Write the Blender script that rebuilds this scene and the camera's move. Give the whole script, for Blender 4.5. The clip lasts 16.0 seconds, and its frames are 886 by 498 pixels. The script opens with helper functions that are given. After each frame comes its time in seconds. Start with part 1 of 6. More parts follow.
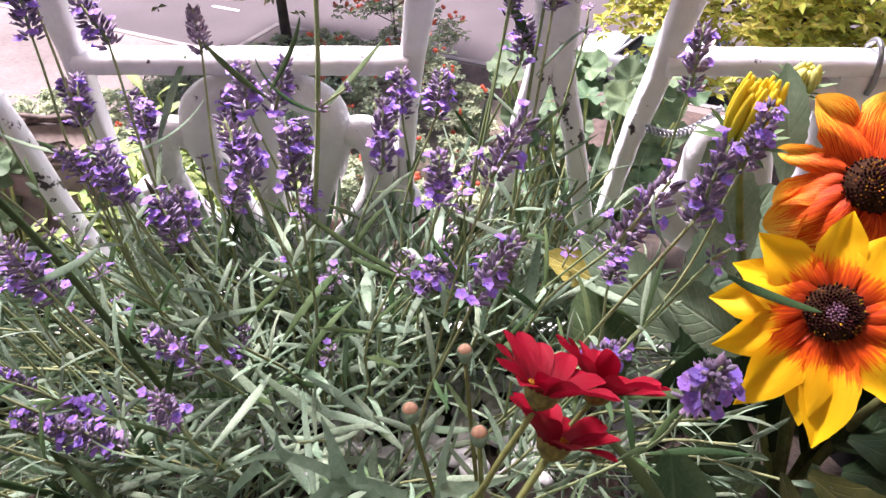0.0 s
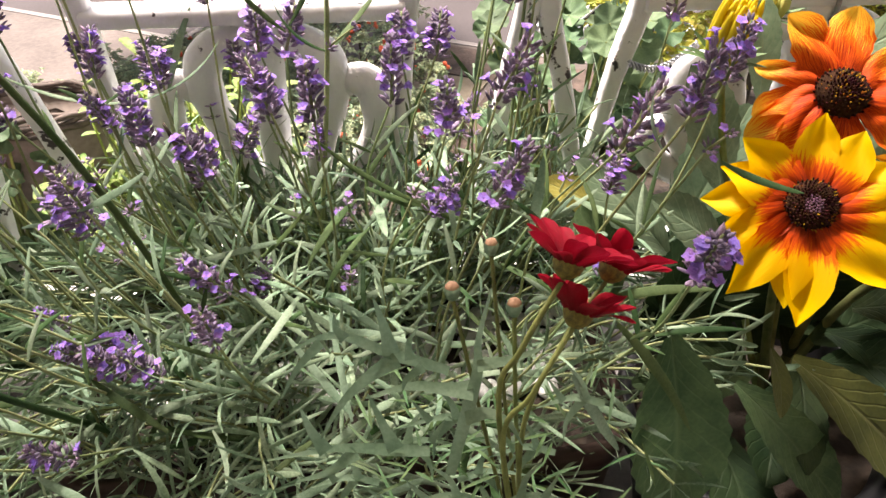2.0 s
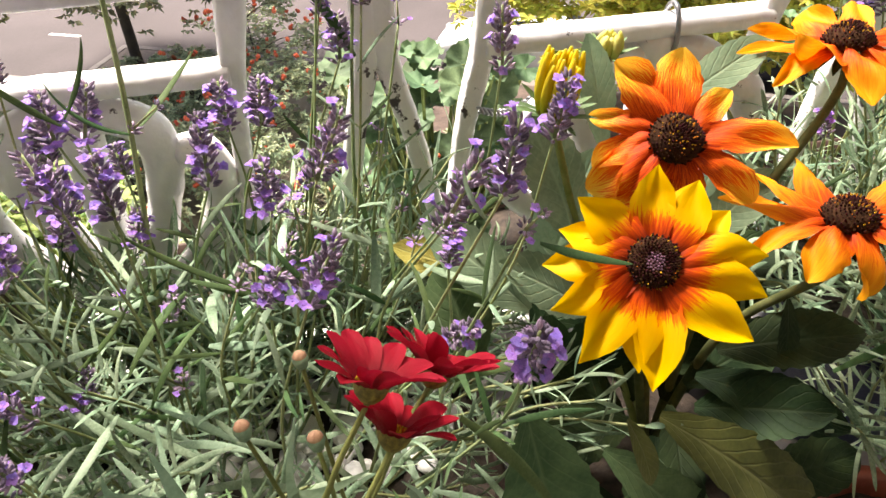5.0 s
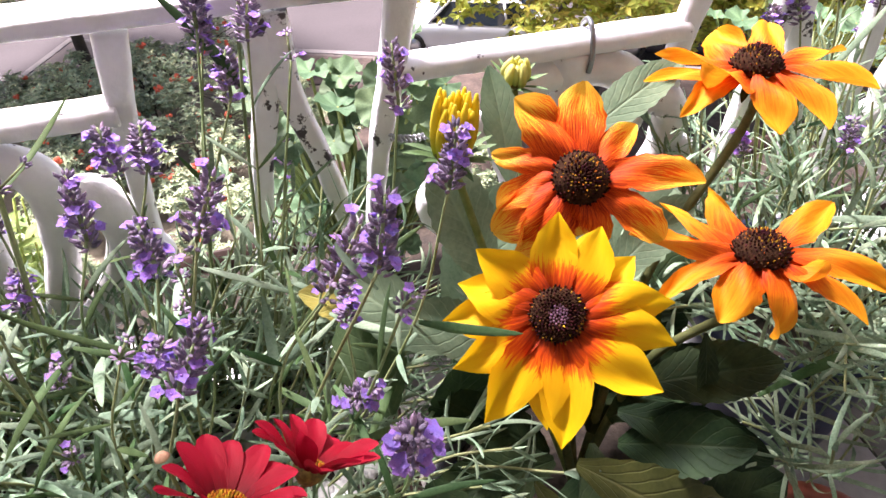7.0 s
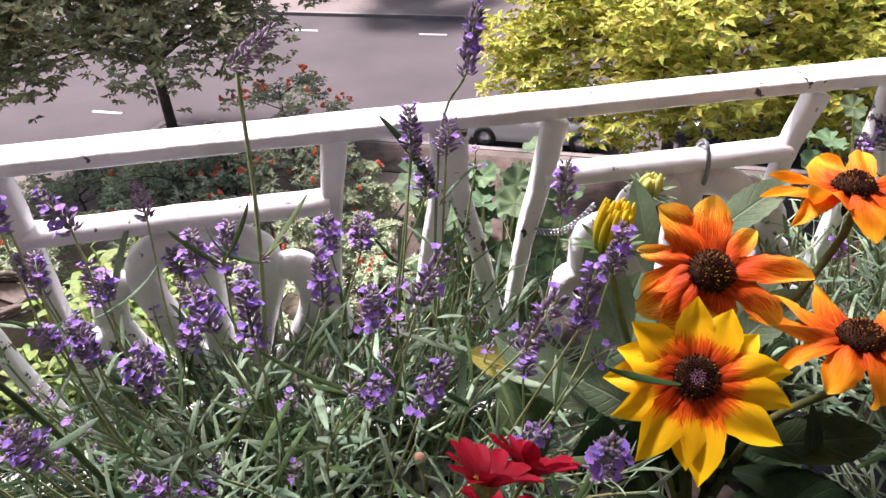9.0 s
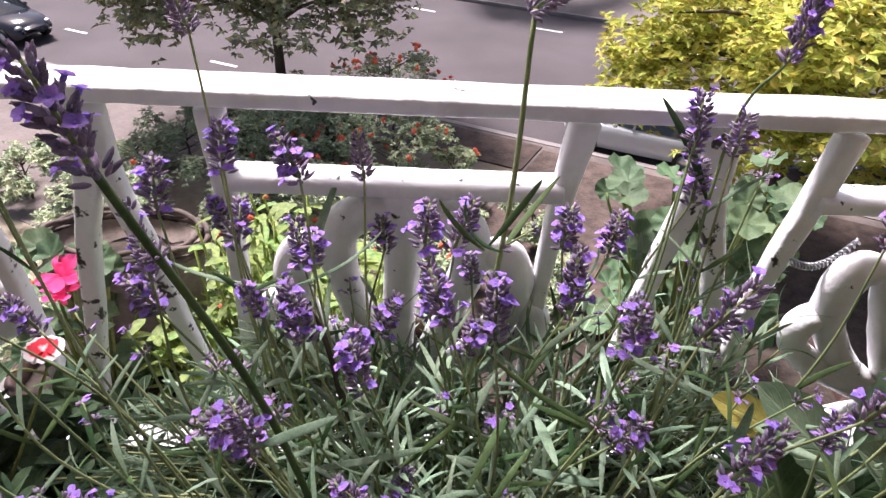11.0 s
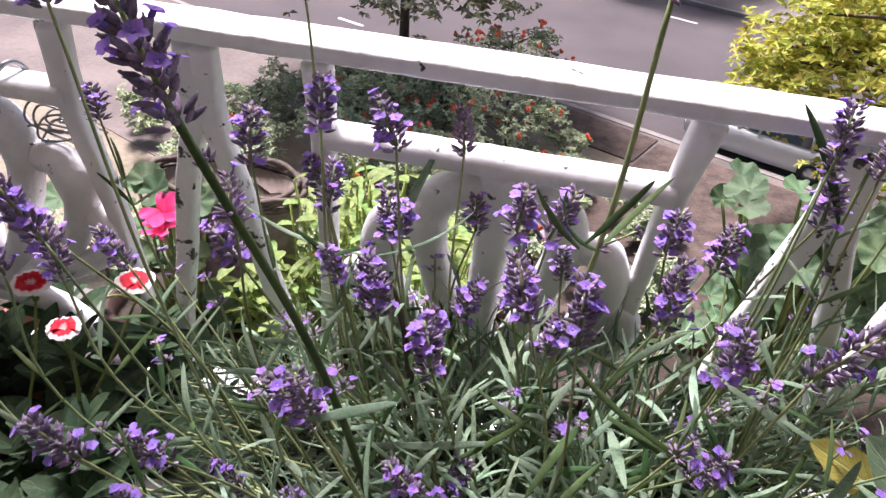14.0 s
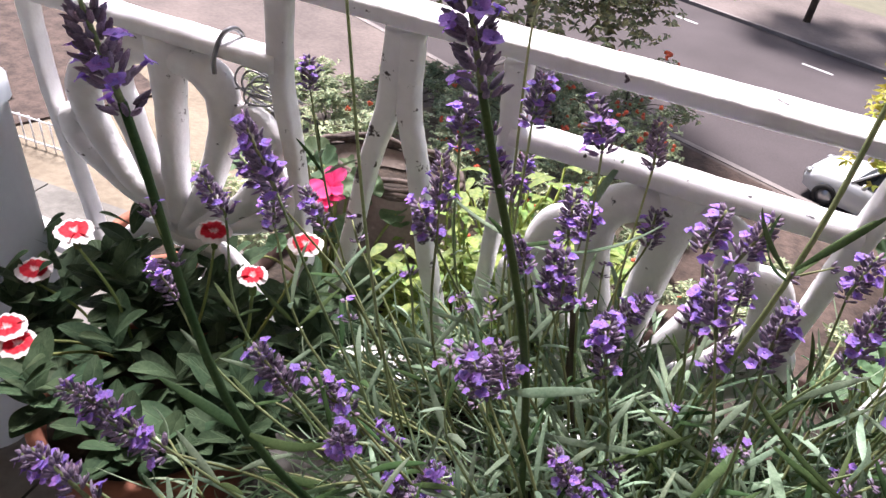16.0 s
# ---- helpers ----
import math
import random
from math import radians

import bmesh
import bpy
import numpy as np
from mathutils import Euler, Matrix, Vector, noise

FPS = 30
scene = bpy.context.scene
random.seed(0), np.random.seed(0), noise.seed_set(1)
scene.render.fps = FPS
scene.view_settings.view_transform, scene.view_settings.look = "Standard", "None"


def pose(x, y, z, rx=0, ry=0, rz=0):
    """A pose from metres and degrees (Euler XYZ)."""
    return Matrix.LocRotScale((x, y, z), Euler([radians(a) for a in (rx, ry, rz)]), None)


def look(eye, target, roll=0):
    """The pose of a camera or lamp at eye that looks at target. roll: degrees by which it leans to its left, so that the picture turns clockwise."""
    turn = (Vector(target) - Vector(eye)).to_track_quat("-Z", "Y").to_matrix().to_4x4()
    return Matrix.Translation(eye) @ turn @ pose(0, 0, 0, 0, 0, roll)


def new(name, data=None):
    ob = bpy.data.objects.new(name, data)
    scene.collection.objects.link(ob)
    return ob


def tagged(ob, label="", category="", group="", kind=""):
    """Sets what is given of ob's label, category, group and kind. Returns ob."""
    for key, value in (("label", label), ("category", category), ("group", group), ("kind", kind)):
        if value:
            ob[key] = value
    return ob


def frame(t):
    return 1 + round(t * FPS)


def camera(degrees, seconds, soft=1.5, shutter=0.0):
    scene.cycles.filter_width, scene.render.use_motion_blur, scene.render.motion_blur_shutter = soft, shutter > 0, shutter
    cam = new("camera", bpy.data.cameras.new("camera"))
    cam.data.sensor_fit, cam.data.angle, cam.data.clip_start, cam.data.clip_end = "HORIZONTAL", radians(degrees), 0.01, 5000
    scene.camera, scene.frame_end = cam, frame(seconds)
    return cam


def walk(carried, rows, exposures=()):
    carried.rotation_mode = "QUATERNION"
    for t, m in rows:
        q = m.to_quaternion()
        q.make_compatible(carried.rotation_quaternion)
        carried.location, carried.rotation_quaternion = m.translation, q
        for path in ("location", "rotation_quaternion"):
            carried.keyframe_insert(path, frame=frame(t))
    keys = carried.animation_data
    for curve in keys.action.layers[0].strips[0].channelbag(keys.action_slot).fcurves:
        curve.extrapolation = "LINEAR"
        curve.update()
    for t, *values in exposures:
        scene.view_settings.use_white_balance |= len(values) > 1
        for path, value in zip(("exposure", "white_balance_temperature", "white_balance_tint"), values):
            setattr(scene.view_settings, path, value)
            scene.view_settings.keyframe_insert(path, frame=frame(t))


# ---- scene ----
cam = camera(63.1, 16.0, 1.5)
PATH = [
    (0, (0.01, 0.017, 1.257), (-0.031, 1.575, 0.003), -2.0),
    (0.5, (0.004, 0.007, 1.259), (-0.043, 1.566, 0.007), -1.5),
    (1, (0.001, -0.006, 1.255), (-0.021, 1.53, -0.025), -2.0),
    (1.5, (-0.01, -0.02, 1.252), (0.011, 1.496, -0.052), -3.4),
    (2, (-0.015, -0.026, 1.252), (0.026, 1.494, -0.048), -2.8),
    (2.5, (-0.011, -0.028, 1.253), (0.057, 1.494, -0.043), -3.2),
    (3, (-0.001, -0.018, 1.25), (0.121, 1.513, -0.031), -3.3),
    (3.5, (0.007, -0.008, 1.249), (0.176, 1.519, -0.03), -3.6),
    (4, (0.022, 0.004, 1.253), (0.23, 1.533, -0.019), -4.9),
    (4.2, (0.026, 0.008, 1.254), (0.247, 1.54, -0.013), -4.5),
    (6.3, (0.062, 0.029, 1.258), (0.365, 1.499, -0.064), -3.3),
    (6.5, (0.068, 0.035, 1.261), (0.387, 1.493, -0.07), -3.1),
    (7, (0.079, 0.043, 1.267), (0.416, 1.516, -0.044), -3.9),
    (7.5, (0.086, 0.05, 1.284), (0.44, 1.547, 0.005), -3.7),
    (8, (0.09, 0.055, 1.309), (0.488, 1.571, 0.066), -2.7),
    (8.5, (0.081, 0.015, 1.337), (0.488, 1.616, 0.208), -7.5),
    (9, (0.0, -0.026, 1.328), (0.218, 1.624, 0.218), -4.3),
    (9.5, (-0.065, -0.04, 1.325), (-0.009, 1.647, 0.252), -0.9),
    (10, (-0.094, -0.04, 1.324), (-0.098, 1.661, 0.271), 0.6),
    (10.2, (-0.1, -0.024, 1.316), (-0.095, 1.674, 0.259), 0.9),
    (12.3, (-0.1, 0.101, 1.279), (-0.124, 1.681, 0.053), 0.3),
    (12.5, (-0.097, 0.098, 1.277), (-0.136, 1.679, 0.052), -0.0),
    (13, (-0.094, 0.09, 1.271), (-0.175, 1.658, 0.032), 0.4),
    (13.5, (-0.097, 0.077, 1.276), (-0.295, 1.644, 0.049), 2.0),
    (14, (-0.098, 0.073, 1.281), (-0.352, 1.662, 0.092), 3.4),
    (14.5, (-0.097, 0.075, 1.286), (-0.418, 1.662, 0.113), 4.5),
    (15, (-0.096, 0.07, 1.288), (-0.492, 1.645, 0.122), 5.6),
    (15.5, (-0.111, 0.061, 1.284), (-0.561, 1.623, 0.118), 7.1),
    (16, (-0.144, 0.04, 1.278), (-0.636, 1.578, 0.098), 7.1),
]
EXPOSURES = [(0.0, 1.58, 6450, 31), (1.2, 1.50, 6450, 32), (2.3, 1.49, 7600, 11), (4.2, 1.52, 7600, 11), (6.3, 1.72, 6850, 19), (7.0, 1.72, 6550, 24), (8.5, 1.10, 6550, 26), (9.5, 1.05, 6550, 22), (12.3, 0.88, 6400, 23), (13.5, 0.99, 6400, 23), (16.0, 1.01, 6500, 20)]
walk(cam, [(t, look(eye, target, roll)) for t, eye, target, roll in PATH], EXPOSURES)

# ---- daylight: a bright, softly overcast sky ----
world = bpy.data.worlds.new("sky")
scene.world = world
world.use_nodes = True
wn = world.node_tree
sky = wn.nodes.new("ShaderNodeTexSky")
sky.sky_type, sky.sun_disc = "NISHITA", False
sky.sun_elevation, sky.sun_rotation = radians(64), radians(-30)
sky.air_density, sky.dust_density, sky.ozone_density = 1.0, 4.0, 1.0
wn.links.new(sky.outputs[0], wn.nodes["Background"].inputs[0])
wn.nodes["Background"].inputs[1].default_value = 0.095
sun_data = bpy.data.lights.new("sun", "SUN")
sun_data.energy, sun_data.angle, sun_data.color = 6.2, radians(14), (1.0, 0.98, 0.97)
sun = new("sun", sun_data)
sun.matrix_world = look((-3, 5, 12), (0, 0, 0))


# ---- materials ----
def surface(name, a, b, size=40.0, rough=0.6, bump=0.2, fine=300.0, thin=0.0, random_by="", spread=0.25, metal=0.0, spec=0.5):
    """Two noise scales between colours a and b, fine relief, light through thin leaves, and a shift from piece to piece."""
    m = bpy.data.materials.new(name)
    m.use_nodes = True
    t = m.node_tree
    n, l = t.nodes, t.links
    bsdf = n["Principled BSDF"]
    co = n.new("ShaderNodeTexCoord")
    big, small = n.new("ShaderNodeTexNoise"), n.new("ShaderNodeTexNoise")
    big.inputs["Scale"].default_value, small.inputs["Scale"].default_value = size, fine
    small.inputs["Detail"].default_value = 4
    for node in (big, small):
        l.new(co.outputs["Object"], node.inputs["Vector"])
    add = n.new("ShaderNodeMath")
    add.operation = "MULTIPLY_ADD"
    add.inputs[1].default_value, add.inputs[2].default_value = 0.35, 0.0
    l.new(small.outputs[0], add.inputs[0])
    both = n.new("ShaderNodeMath")
    both.operation = "MULTIPLY_ADD"
    both.inputs[1].default_value = 0.65
    l.new(big.outputs[0], both.inputs[0])
    l.new(add.outputs[0], both.inputs[2])
    ramp = n.new("ShaderNodeValToRGB")
    ramp.color_ramp.elements[0].position, ramp.color_ramp.elements[1].position = 0.36, 0.64
    ramp.color_ramp.elements[0].color, ramp.color_ramp.elements[1].color = (*a, 1), (*b, 1)
    l.new(both.outputs[0], ramp.inputs[0])
    colour = ramp.outputs[0]
    if random_by:
        source = n.new("ShaderNodeNewGeometry" if random_by == "island" else "ShaderNodeObjectInfo")
        value = source.outputs["Random Per Island" if random_by == "island" else "Random"]
        rng = n.new("ShaderNodeMapRange")
        rng.inputs["To Min"].default_value, rng.inputs["To Max"].default_value = 1 - spread, 1 + spread
        l.new(value, rng.inputs["Value"])
        hsv = n.new("ShaderNodeHueSaturation")
        l.new(rng.outputs[0], hsv.inputs["Value"])
        hue = n.new("ShaderNodeMapRange")
        hue.inputs["To Min"].default_value, hue.inputs["To Max"].default_value = 0.5 - 0.03 * spread / 0.25, 0.5 + 0.025 * spread / 0.25
        far = n.new("ShaderNodeMath")
        far.operation = "FRACT"
        times = n.new("ShaderNodeMath")
        times.operation = "MULTIPLY"
        times.inputs[1].default_value = 7.31
        l.new(value, times.inputs[0])
        l.new(times.outputs[0], far.inputs[0])
        l.new(far.outputs[0], hue.inputs["Value"])
        l.new(hue.outputs[0], hsv.inputs["Hue"])
        l.new(colour, hsv.inputs["Color"])
        colour = hsv.outputs[0]
    l.new(colour, bsdf.inputs["Base Color"])
    bsdf.inputs["Roughness"].default_value = rough
    bsdf.inputs["Metallic"].default_value = metal
    bsdf.inputs["Specular IOR Level"].default_value = spec
    if bump:
        bm = n.new("ShaderNodeBump")
        bm.inputs["Strength"].default_value, bm.inputs["Distance"].default_value = bump, 0.3 / fine
        l.new(small.outputs[0], bm.inputs["Height"])
        l.new(bm.outputs[0], bsdf.inputs["Normal"])
    if thin:
        tr = n.new("ShaderNodeBsdfTranslucent")
        l.new(colour, tr.inputs[0])
        mix = n.new("ShaderNodeMixShader")
        mix.inputs[0].default_value = thin
        l.new(bsdf.outputs[0], mix.inputs[1])
        l.new(tr.outputs[0], mix.inputs[2])
        l.new(mix.outputs[0], n["Material Output"].inputs[0])
    return m


def petal_material(name, stops, streak=0.25, noise_size=9.0, thin=0.3, rough=0.55, across=0.0):
    """Colour runs from the petal's foot to its tip through stops, broken up by streaks along the petal."""
    m = bpy.data.materials.new(name)
    m.use_nodes = True
    n, l = m.node_tree.nodes, m.node_tree.links
    uv = n.new("ShaderNodeUVMap")
    uv.uv_map = "along"
    sep = n.new("ShaderNodeSeparateXYZ")
    l.new(uv.outputs[0], sep.inputs[0])
    mapping = n.new("ShaderNodeMapping")
    mapping.inputs["Scale"].default_value = (1.6, noise_size, 1)
    info = n.new("ShaderNodeObjectInfo")
    shift = n.new("ShaderNodeMath")
    shift.operation = "MULTIPLY"
    shift.inputs[1].default_value = 37.0
    l.new(info.outputs["Random"], shift.inputs[0])
    l.new(shift.outputs[0], mapping.inputs["Location"])
    l.new(uv.outputs[0], mapping.inputs["Vector"])
    tex = n.new("ShaderNodeTexNoise")
    tex.inputs["Scale"].default_value, tex.inputs["Detail"].default_value, tex.inputs["Roughness"].default_value = 2.2, 6, 0.66
    l.new(mapping.outputs[0], tex.inputs["Vector"])
    off = n.new("ShaderNodeMath")
    off.operation = "MULTIPLY_ADD"
    off.inputs[1].default_value = streak * 2
    l.new(tex.outputs[0], off.inputs[0])
    base = n.new("ShaderNodeMath")
    base.operation = "ADD"
    base.inputs[1].default_value = -streak
    l.new(sep.outputs[0], base.inputs[0])
    source = base.outputs[0]
    if across:
        mid = n.new("ShaderNodeMath")
        mid.operation = "PINGPONG"
        mid.inputs[1].default_value = 0.5
        l.new(sep.outputs[1], mid.inputs[0])
        edge = n.new("ShaderNodeMath")
        edge.operation = "MULTIPLY_ADD"
        edge.inputs[1].default_value = -across
        l.new(mid.outputs[0], edge.inputs[0])
        l.new(source, edge.inputs[2])
        source = edge.outputs[0]
    l.new(source, off.inputs[2])
    ramp = n.new("ShaderNodeValToRGB")
    els = ramp.color_ramp.elements
    while len(els) < len(stops):
        els.new(0.5)
    for e, (p, c) in zip(els, stops):
        e.position, e.color = p, (*c, 1)
    l.new(off.outputs[0], ramp.inputs[0])
    bsdf = n["Principled BSDF"]
    l.new(ramp.outputs[0], bsdf.inputs["Base Color"])
    bsdf.inputs["Roughness"].default_value = rough
    bsdf.inputs["Specular IOR Level"].default_value = 0.18
    bm = n.new("ShaderNodeBump")
    bm.inputs["Strength"].default_value, bm.inputs["Distance"].default_value = 0.28, 0.0012
    l.new(tex.outputs[0], bm.inputs["Height"])
    l.new(bm.outputs[0], bsdf.inputs["Normal"])
    tr = n.new("ShaderNodeBsdfTranslucent")
    l.new(ramp.outputs[0], tr.inputs[0])
    mix = n.new("ShaderNodeMixShader")
    mix.inputs[0].default_value = thin
    l.new(bsdf.outputs[0], mix.inputs[1])
    l.new(tr.outputs[0], mix.inputs[2])
    l.new(mix.outputs[0], n["Material Output"].inputs[0])
    return m


def chipped_paint(name, wear):
    """Thick white gloss paint with lumps, grime and chips that show dark iron; wear sets how much has come off."""
    m = surface(name, (0.77, 0.755, 0.775), (0.88, 0.87, 0.88), 22, 0.4, 0.5, 110)
    n, l = m.node_tree.nodes, m.node_tree.links
    bsdf = n["Principled BSDF"]
    colour = bsdf.inputs["Base Color"].links[0].from_socket
    co = n.new("ShaderNodeTexCoord")
    spot = n.new("ShaderNodeTexNoise")
    spot.inputs["Scale"].default_value, spot.inputs["Detail"].default_value, spot.inputs["Roughness"].default_value = 55, 6, 0.62
    l.new(co.outputs["Object"], spot.inputs["Vector"])
    ramp = n.new("ShaderNodeValToRGB")
    ramp.color_ramp.elements[0].position, ramp.color_ramp.elements[1].position = 0.70 - wear, 0.725 - wear
    ramp.color_ramp.elements[0].color, ramp.color_ramp.elements[1].color = (0, 0, 0, 1), (1, 1, 1, 1)
    l.new(spot.outputs[0], ramp.inputs[0])
    grime = n.new("ShaderNodeTexNoise")
    grime.inputs["Scale"].default_value, grime.inputs["Detail"].default_value = 14, 7
    l.new(co.outputs["Object"], grime.inputs["Vector"])
    gr = n.new("ShaderNodeValToRGB")
    gr.color_ramp.elements[0].position, gr.color_ramp.elements[1].position = 0.50, 0.70
    gr.color_ramp.elements[0].color, gr.color_ramp.elements[1].color = (0, 0, 0, 1), (0.4, 0.4, 0.4, 1)
    l.new(grime.outputs[0], gr.inputs[0])
    dirty = n.new("ShaderNodeMixRGB")
    dirty.inputs[2].default_value = (0.42, 0.38, 0.36, 1)
    l.new(gr.outputs[0], dirty.inputs[0])
    l.new(colour, dirty.inputs[1])
    mix = n.new("ShaderNodeMixRGB")
    mix.inputs[2].default_value = (0.055, 0.04, 0.045, 1)
    l.new(ramp.outputs[0], mix.inputs[0])
    l.new(dirty.outputs[0], mix.inputs[1])
    l.new(mix.outputs[0], bsdf.inputs["Base Color"])
    return m


def veined_leaf(name, a, b, vein, rough=0.45, thin=0.15, side=9.0):
    """A broad leaf: pale midrib and side veins pressed into the blade, blotched at two scales."""
    m = surface(name, a, b, 45, rough, 0.0, 420, thin, "object", 0.22, 0.0, 0.12)
    n, l = m.node_tree.nodes, m.node_tree.links
    bsdf = n["Principled BSDF"]
    colour = bsdf.inputs["Base Color"].links[0].from_socket
    uv = n.new("ShaderNodeUVMap")
    uv.uv_map = "along"
    sep = n.new("ShaderNodeSeparateXYZ")
    l.new(uv.outputs[0], sep.inputs[0])

    def calc(op, x, y=None, z=None):
        node = n.new("ShaderNodeMath")
        node.operation = op
        for i, v in enumerate((x, y, z)):
            if v is None:
                continue
            if isinstance(v, (int, float)):
                node.inputs[i].default_value = v
            else:
                l.new(v, node.inputs[i])
        return node.outputs[0]
    mid = calc("ABSOLUTE", calc("SUBTRACT", sep.outputs[1], 0.5))
    rib = calc("SMOOTH_MIN", calc("MULTIPLY", mid, 22.0), 1.0, 0.2)
    run = calc("FRACT", calc("MULTIPLY_ADD", sep.outputs[0], side, calc("MULTIPLY", mid, -side * 0.55)))
    line = calc("SMOOTH_MIN", calc("MULTIPLY", calc("ABSOLUTE", calc("SUBTRACT", run, 0.5)), 9.0), 1.0, 0.2)
    depth = calc("MULTIPLY", rib, calc("MULTIPLY_ADD", line, 0.5, 0.5))
    mix = n.new("ShaderNodeMixRGB")
    l.new(depth, mix.inputs[0])
    mix.inputs[1].default_value = (*vein, 1)
    l.new(colour, mix.inputs[2])
    l.new(mix.outputs[0], bsdf.inputs["Base Color"])
    bm = n.new("ShaderNodeBump")
    bm.inputs["Strength"].default_value, bm.inputs["Distance"].default_value = 0.5, 0.0012
    l.new(depth, bm.inputs["Height"])
    l.new(bm.outputs[0], bsdf.inputs["Normal"])
    return m


PAINT = chipped_paint("white_gloss_paint", 0.052)
WORN = chipped_paint("worn_white_paint", 0.13)
PALE_SILL = surface("pale_stone", (0.28, 0.27, 0.27), (0.42, 0.40, 0.40), 9, 0.8, 0.5, 90)
# pale stone taken dark, so gaps between the pots read as shade
SHADED_STONE = surface("shaded_stone", (0.09, 0.085, 0.075), (0.18, 0.17, 0.155), 9, 0.8, 0.5, 90)
# kept pale so the unseen wall and overhead slab throw fill light back
PLASTER = surface("pale_weathered_plaster", (0.56, 0.53, 0.49), (0.68, 0.65, 0.60), 3, 0.9, 0.5, 60)
TERRACOTTA = surface("terracotta", (0.22, 0.075, 0.045), (0.33, 0.125, 0.075), 22, 0.8, 0.4, 160)
REDPOT = surface("glazed_brown_clay", (0.16, 0.035, 0.022), (0.24, 0.06, 0.035), 22, 0.4, 0.2, 160)
# near-black, standing in for the deep shade below the rudbeckia
SHADE_POT = surface("shade_black_plastic", (0.012, 0.012, 0.014), (0.022, 0.022, 0.026), 22, 0.45, 0.2, 160)
BLUEPOT = surface("navy_plastic", (0.012, 0.016, 0.05), (0.02, 0.03, 0.08), 22, 0.4, 0.2, 160)
WHITEPOT = surface("white_plastic", (0.74, 0.78, 0.83), (0.80, 0.84, 0.88), 6, 0.35, 0.05, 160, thin=0.5)
SOIL = surface("dark_potting_soil", (0.012, 0.008, 0.006), (0.05, 0.035, 0.025), 60, 0.95, 1.0, 180)
PEBBLE = surface("white_pebble", (0.62, 0.61, 0.6), (0.82, 0.81, 0.8), 60, 0.6, 0.2, 500, random_by="object", spread=0.12)
BEIGE_CLAY = surface("beige_clay", (0.15, 0.115, 0.098), (0.25, 0.20, 0.175), 30, 0.85, 0.4, 220)
WICKER = surface("brown_wicker", (0.035, 0.024, 0.02), (0.13, 0.095, 0.08), 60, 0.8, 0.6, 220)
STEEL = surface("grey_steel", (0.2, 0.2, 0.21), (0.34, 0.34, 0.35), 60, 0.4, 0.2, 220, metal=0.8)

LAV_LEAF = surface("lavender_leaf", (0.11, 0.185, 0.105), (0.36, 0.475, 0.33), 30, 0.75, 0.3, 700, thin=0.22, random_by="island", spread=0.3, spec=0.25)
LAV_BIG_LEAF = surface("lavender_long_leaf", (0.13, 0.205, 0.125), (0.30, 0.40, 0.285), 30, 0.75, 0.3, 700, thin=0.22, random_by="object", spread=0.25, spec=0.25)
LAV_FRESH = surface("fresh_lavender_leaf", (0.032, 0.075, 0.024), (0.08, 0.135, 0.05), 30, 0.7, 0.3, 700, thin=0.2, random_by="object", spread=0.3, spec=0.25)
LAV_STEM = surface("lavender_stem", (0.16, 0.21, 0.085), (0.31, 0.36, 0.18), 40, 0.75, 0.3, 700, random_by="object", spread=0.25, spec=0.25)
CALYX = surface("lavender_calyx", (0.15, 0.10, 0.178), (0.48, 0.38, 0.51), 190, 0.85, 0.6, 1400, thin=0.2, random_by="island", spread=0.42, spec=0.15)
COROLLA = surface("lavender_corolla", (0.285, 0.14, 0.59), (0.53, 0.335, 0.86), 200, 0.6, 0.2, 1200, thin=0.35, random_by="island", spread=0.22, spec=0.2)
DRYCALYX = surface("faded_calyx", (0.20, 0.135, 0.21), (0.46, 0.37, 0.47), 150, 0.85, 0.5, 1400, random_by="island", spread=0.35, spec=0.2)

YELLOW_RAY = petal_material("yellow_ray", [(0.0, (0.28, 0.025, 0.005)), (0.22, (0.68, 0.07, 0.004)), (0.33, (0.84, 0.20, 0.003)), (0.385, (0.90, 0.47, 0.004)), (1.0, (0.95, 0.61, 0.006))], 0.32, 9)
ORANGE_RAY = petal_material("orange_ray", [(0.0, (0.34, 0.025, 0.004)), (0.2, (0.62, 0.06, 0.005)), (0.50, (0.80, 0.13, 0.010)), (0.66, (0.85, 0.19, 0.014)), (0.72, (0.90, 0.42, 0.03)), (1.0, (0.92, 0.55, 0.06))], 1.25, 21)
AMBER_RAY = petal_material("amber_ray", [(0.0, (0.36, 0.03, 0.004)), (0.20, (0.66, 0.09, 0.005)), (0.45, (0.84, 0.23, 0.008)), (0.75, (0.87, 0.33, 0.012)), (1.0, (0.90, 0.42, 0.02))], 0.6, 14)
BUD_RAY = petal_material("bud_ray", [(0.0, (0.40, 0.42, 0.04)), (0.5, (0.68, 0.55, 0.03)), (1.0, (0.78, 0.58, 0.03))], 0.15, 8)
PALE_RAY = petal_material("pale_bud_ray", [(0.0, (0.42, 0.46, 0.12)), (1.0, (0.72, 0.68, 0.22))], 0.15, 8)
RED_RAY = petal_material("red_ray", [(0.0, (0.16, 0.003, 0.008)), (0.5, (0.36, 0.006, 0.02)), (1.0, (0.48, 0.01, 0.035))], 0.3, 8)
DIANTHUS_RAY = petal_material("dianthus_petal", [(0.0, (0.8, 0.7, 0.7)), (0.16, (0.75, 0.3, 0.32)), (0.24, (0.55, 0.012, 0.03)), (0.7, (0.6, 0.015, 0.035)), (0.78, (0.85, 0.72, 0.74)), (1.0, (0.9, 0.84, 0.85))], 0.06, 5)
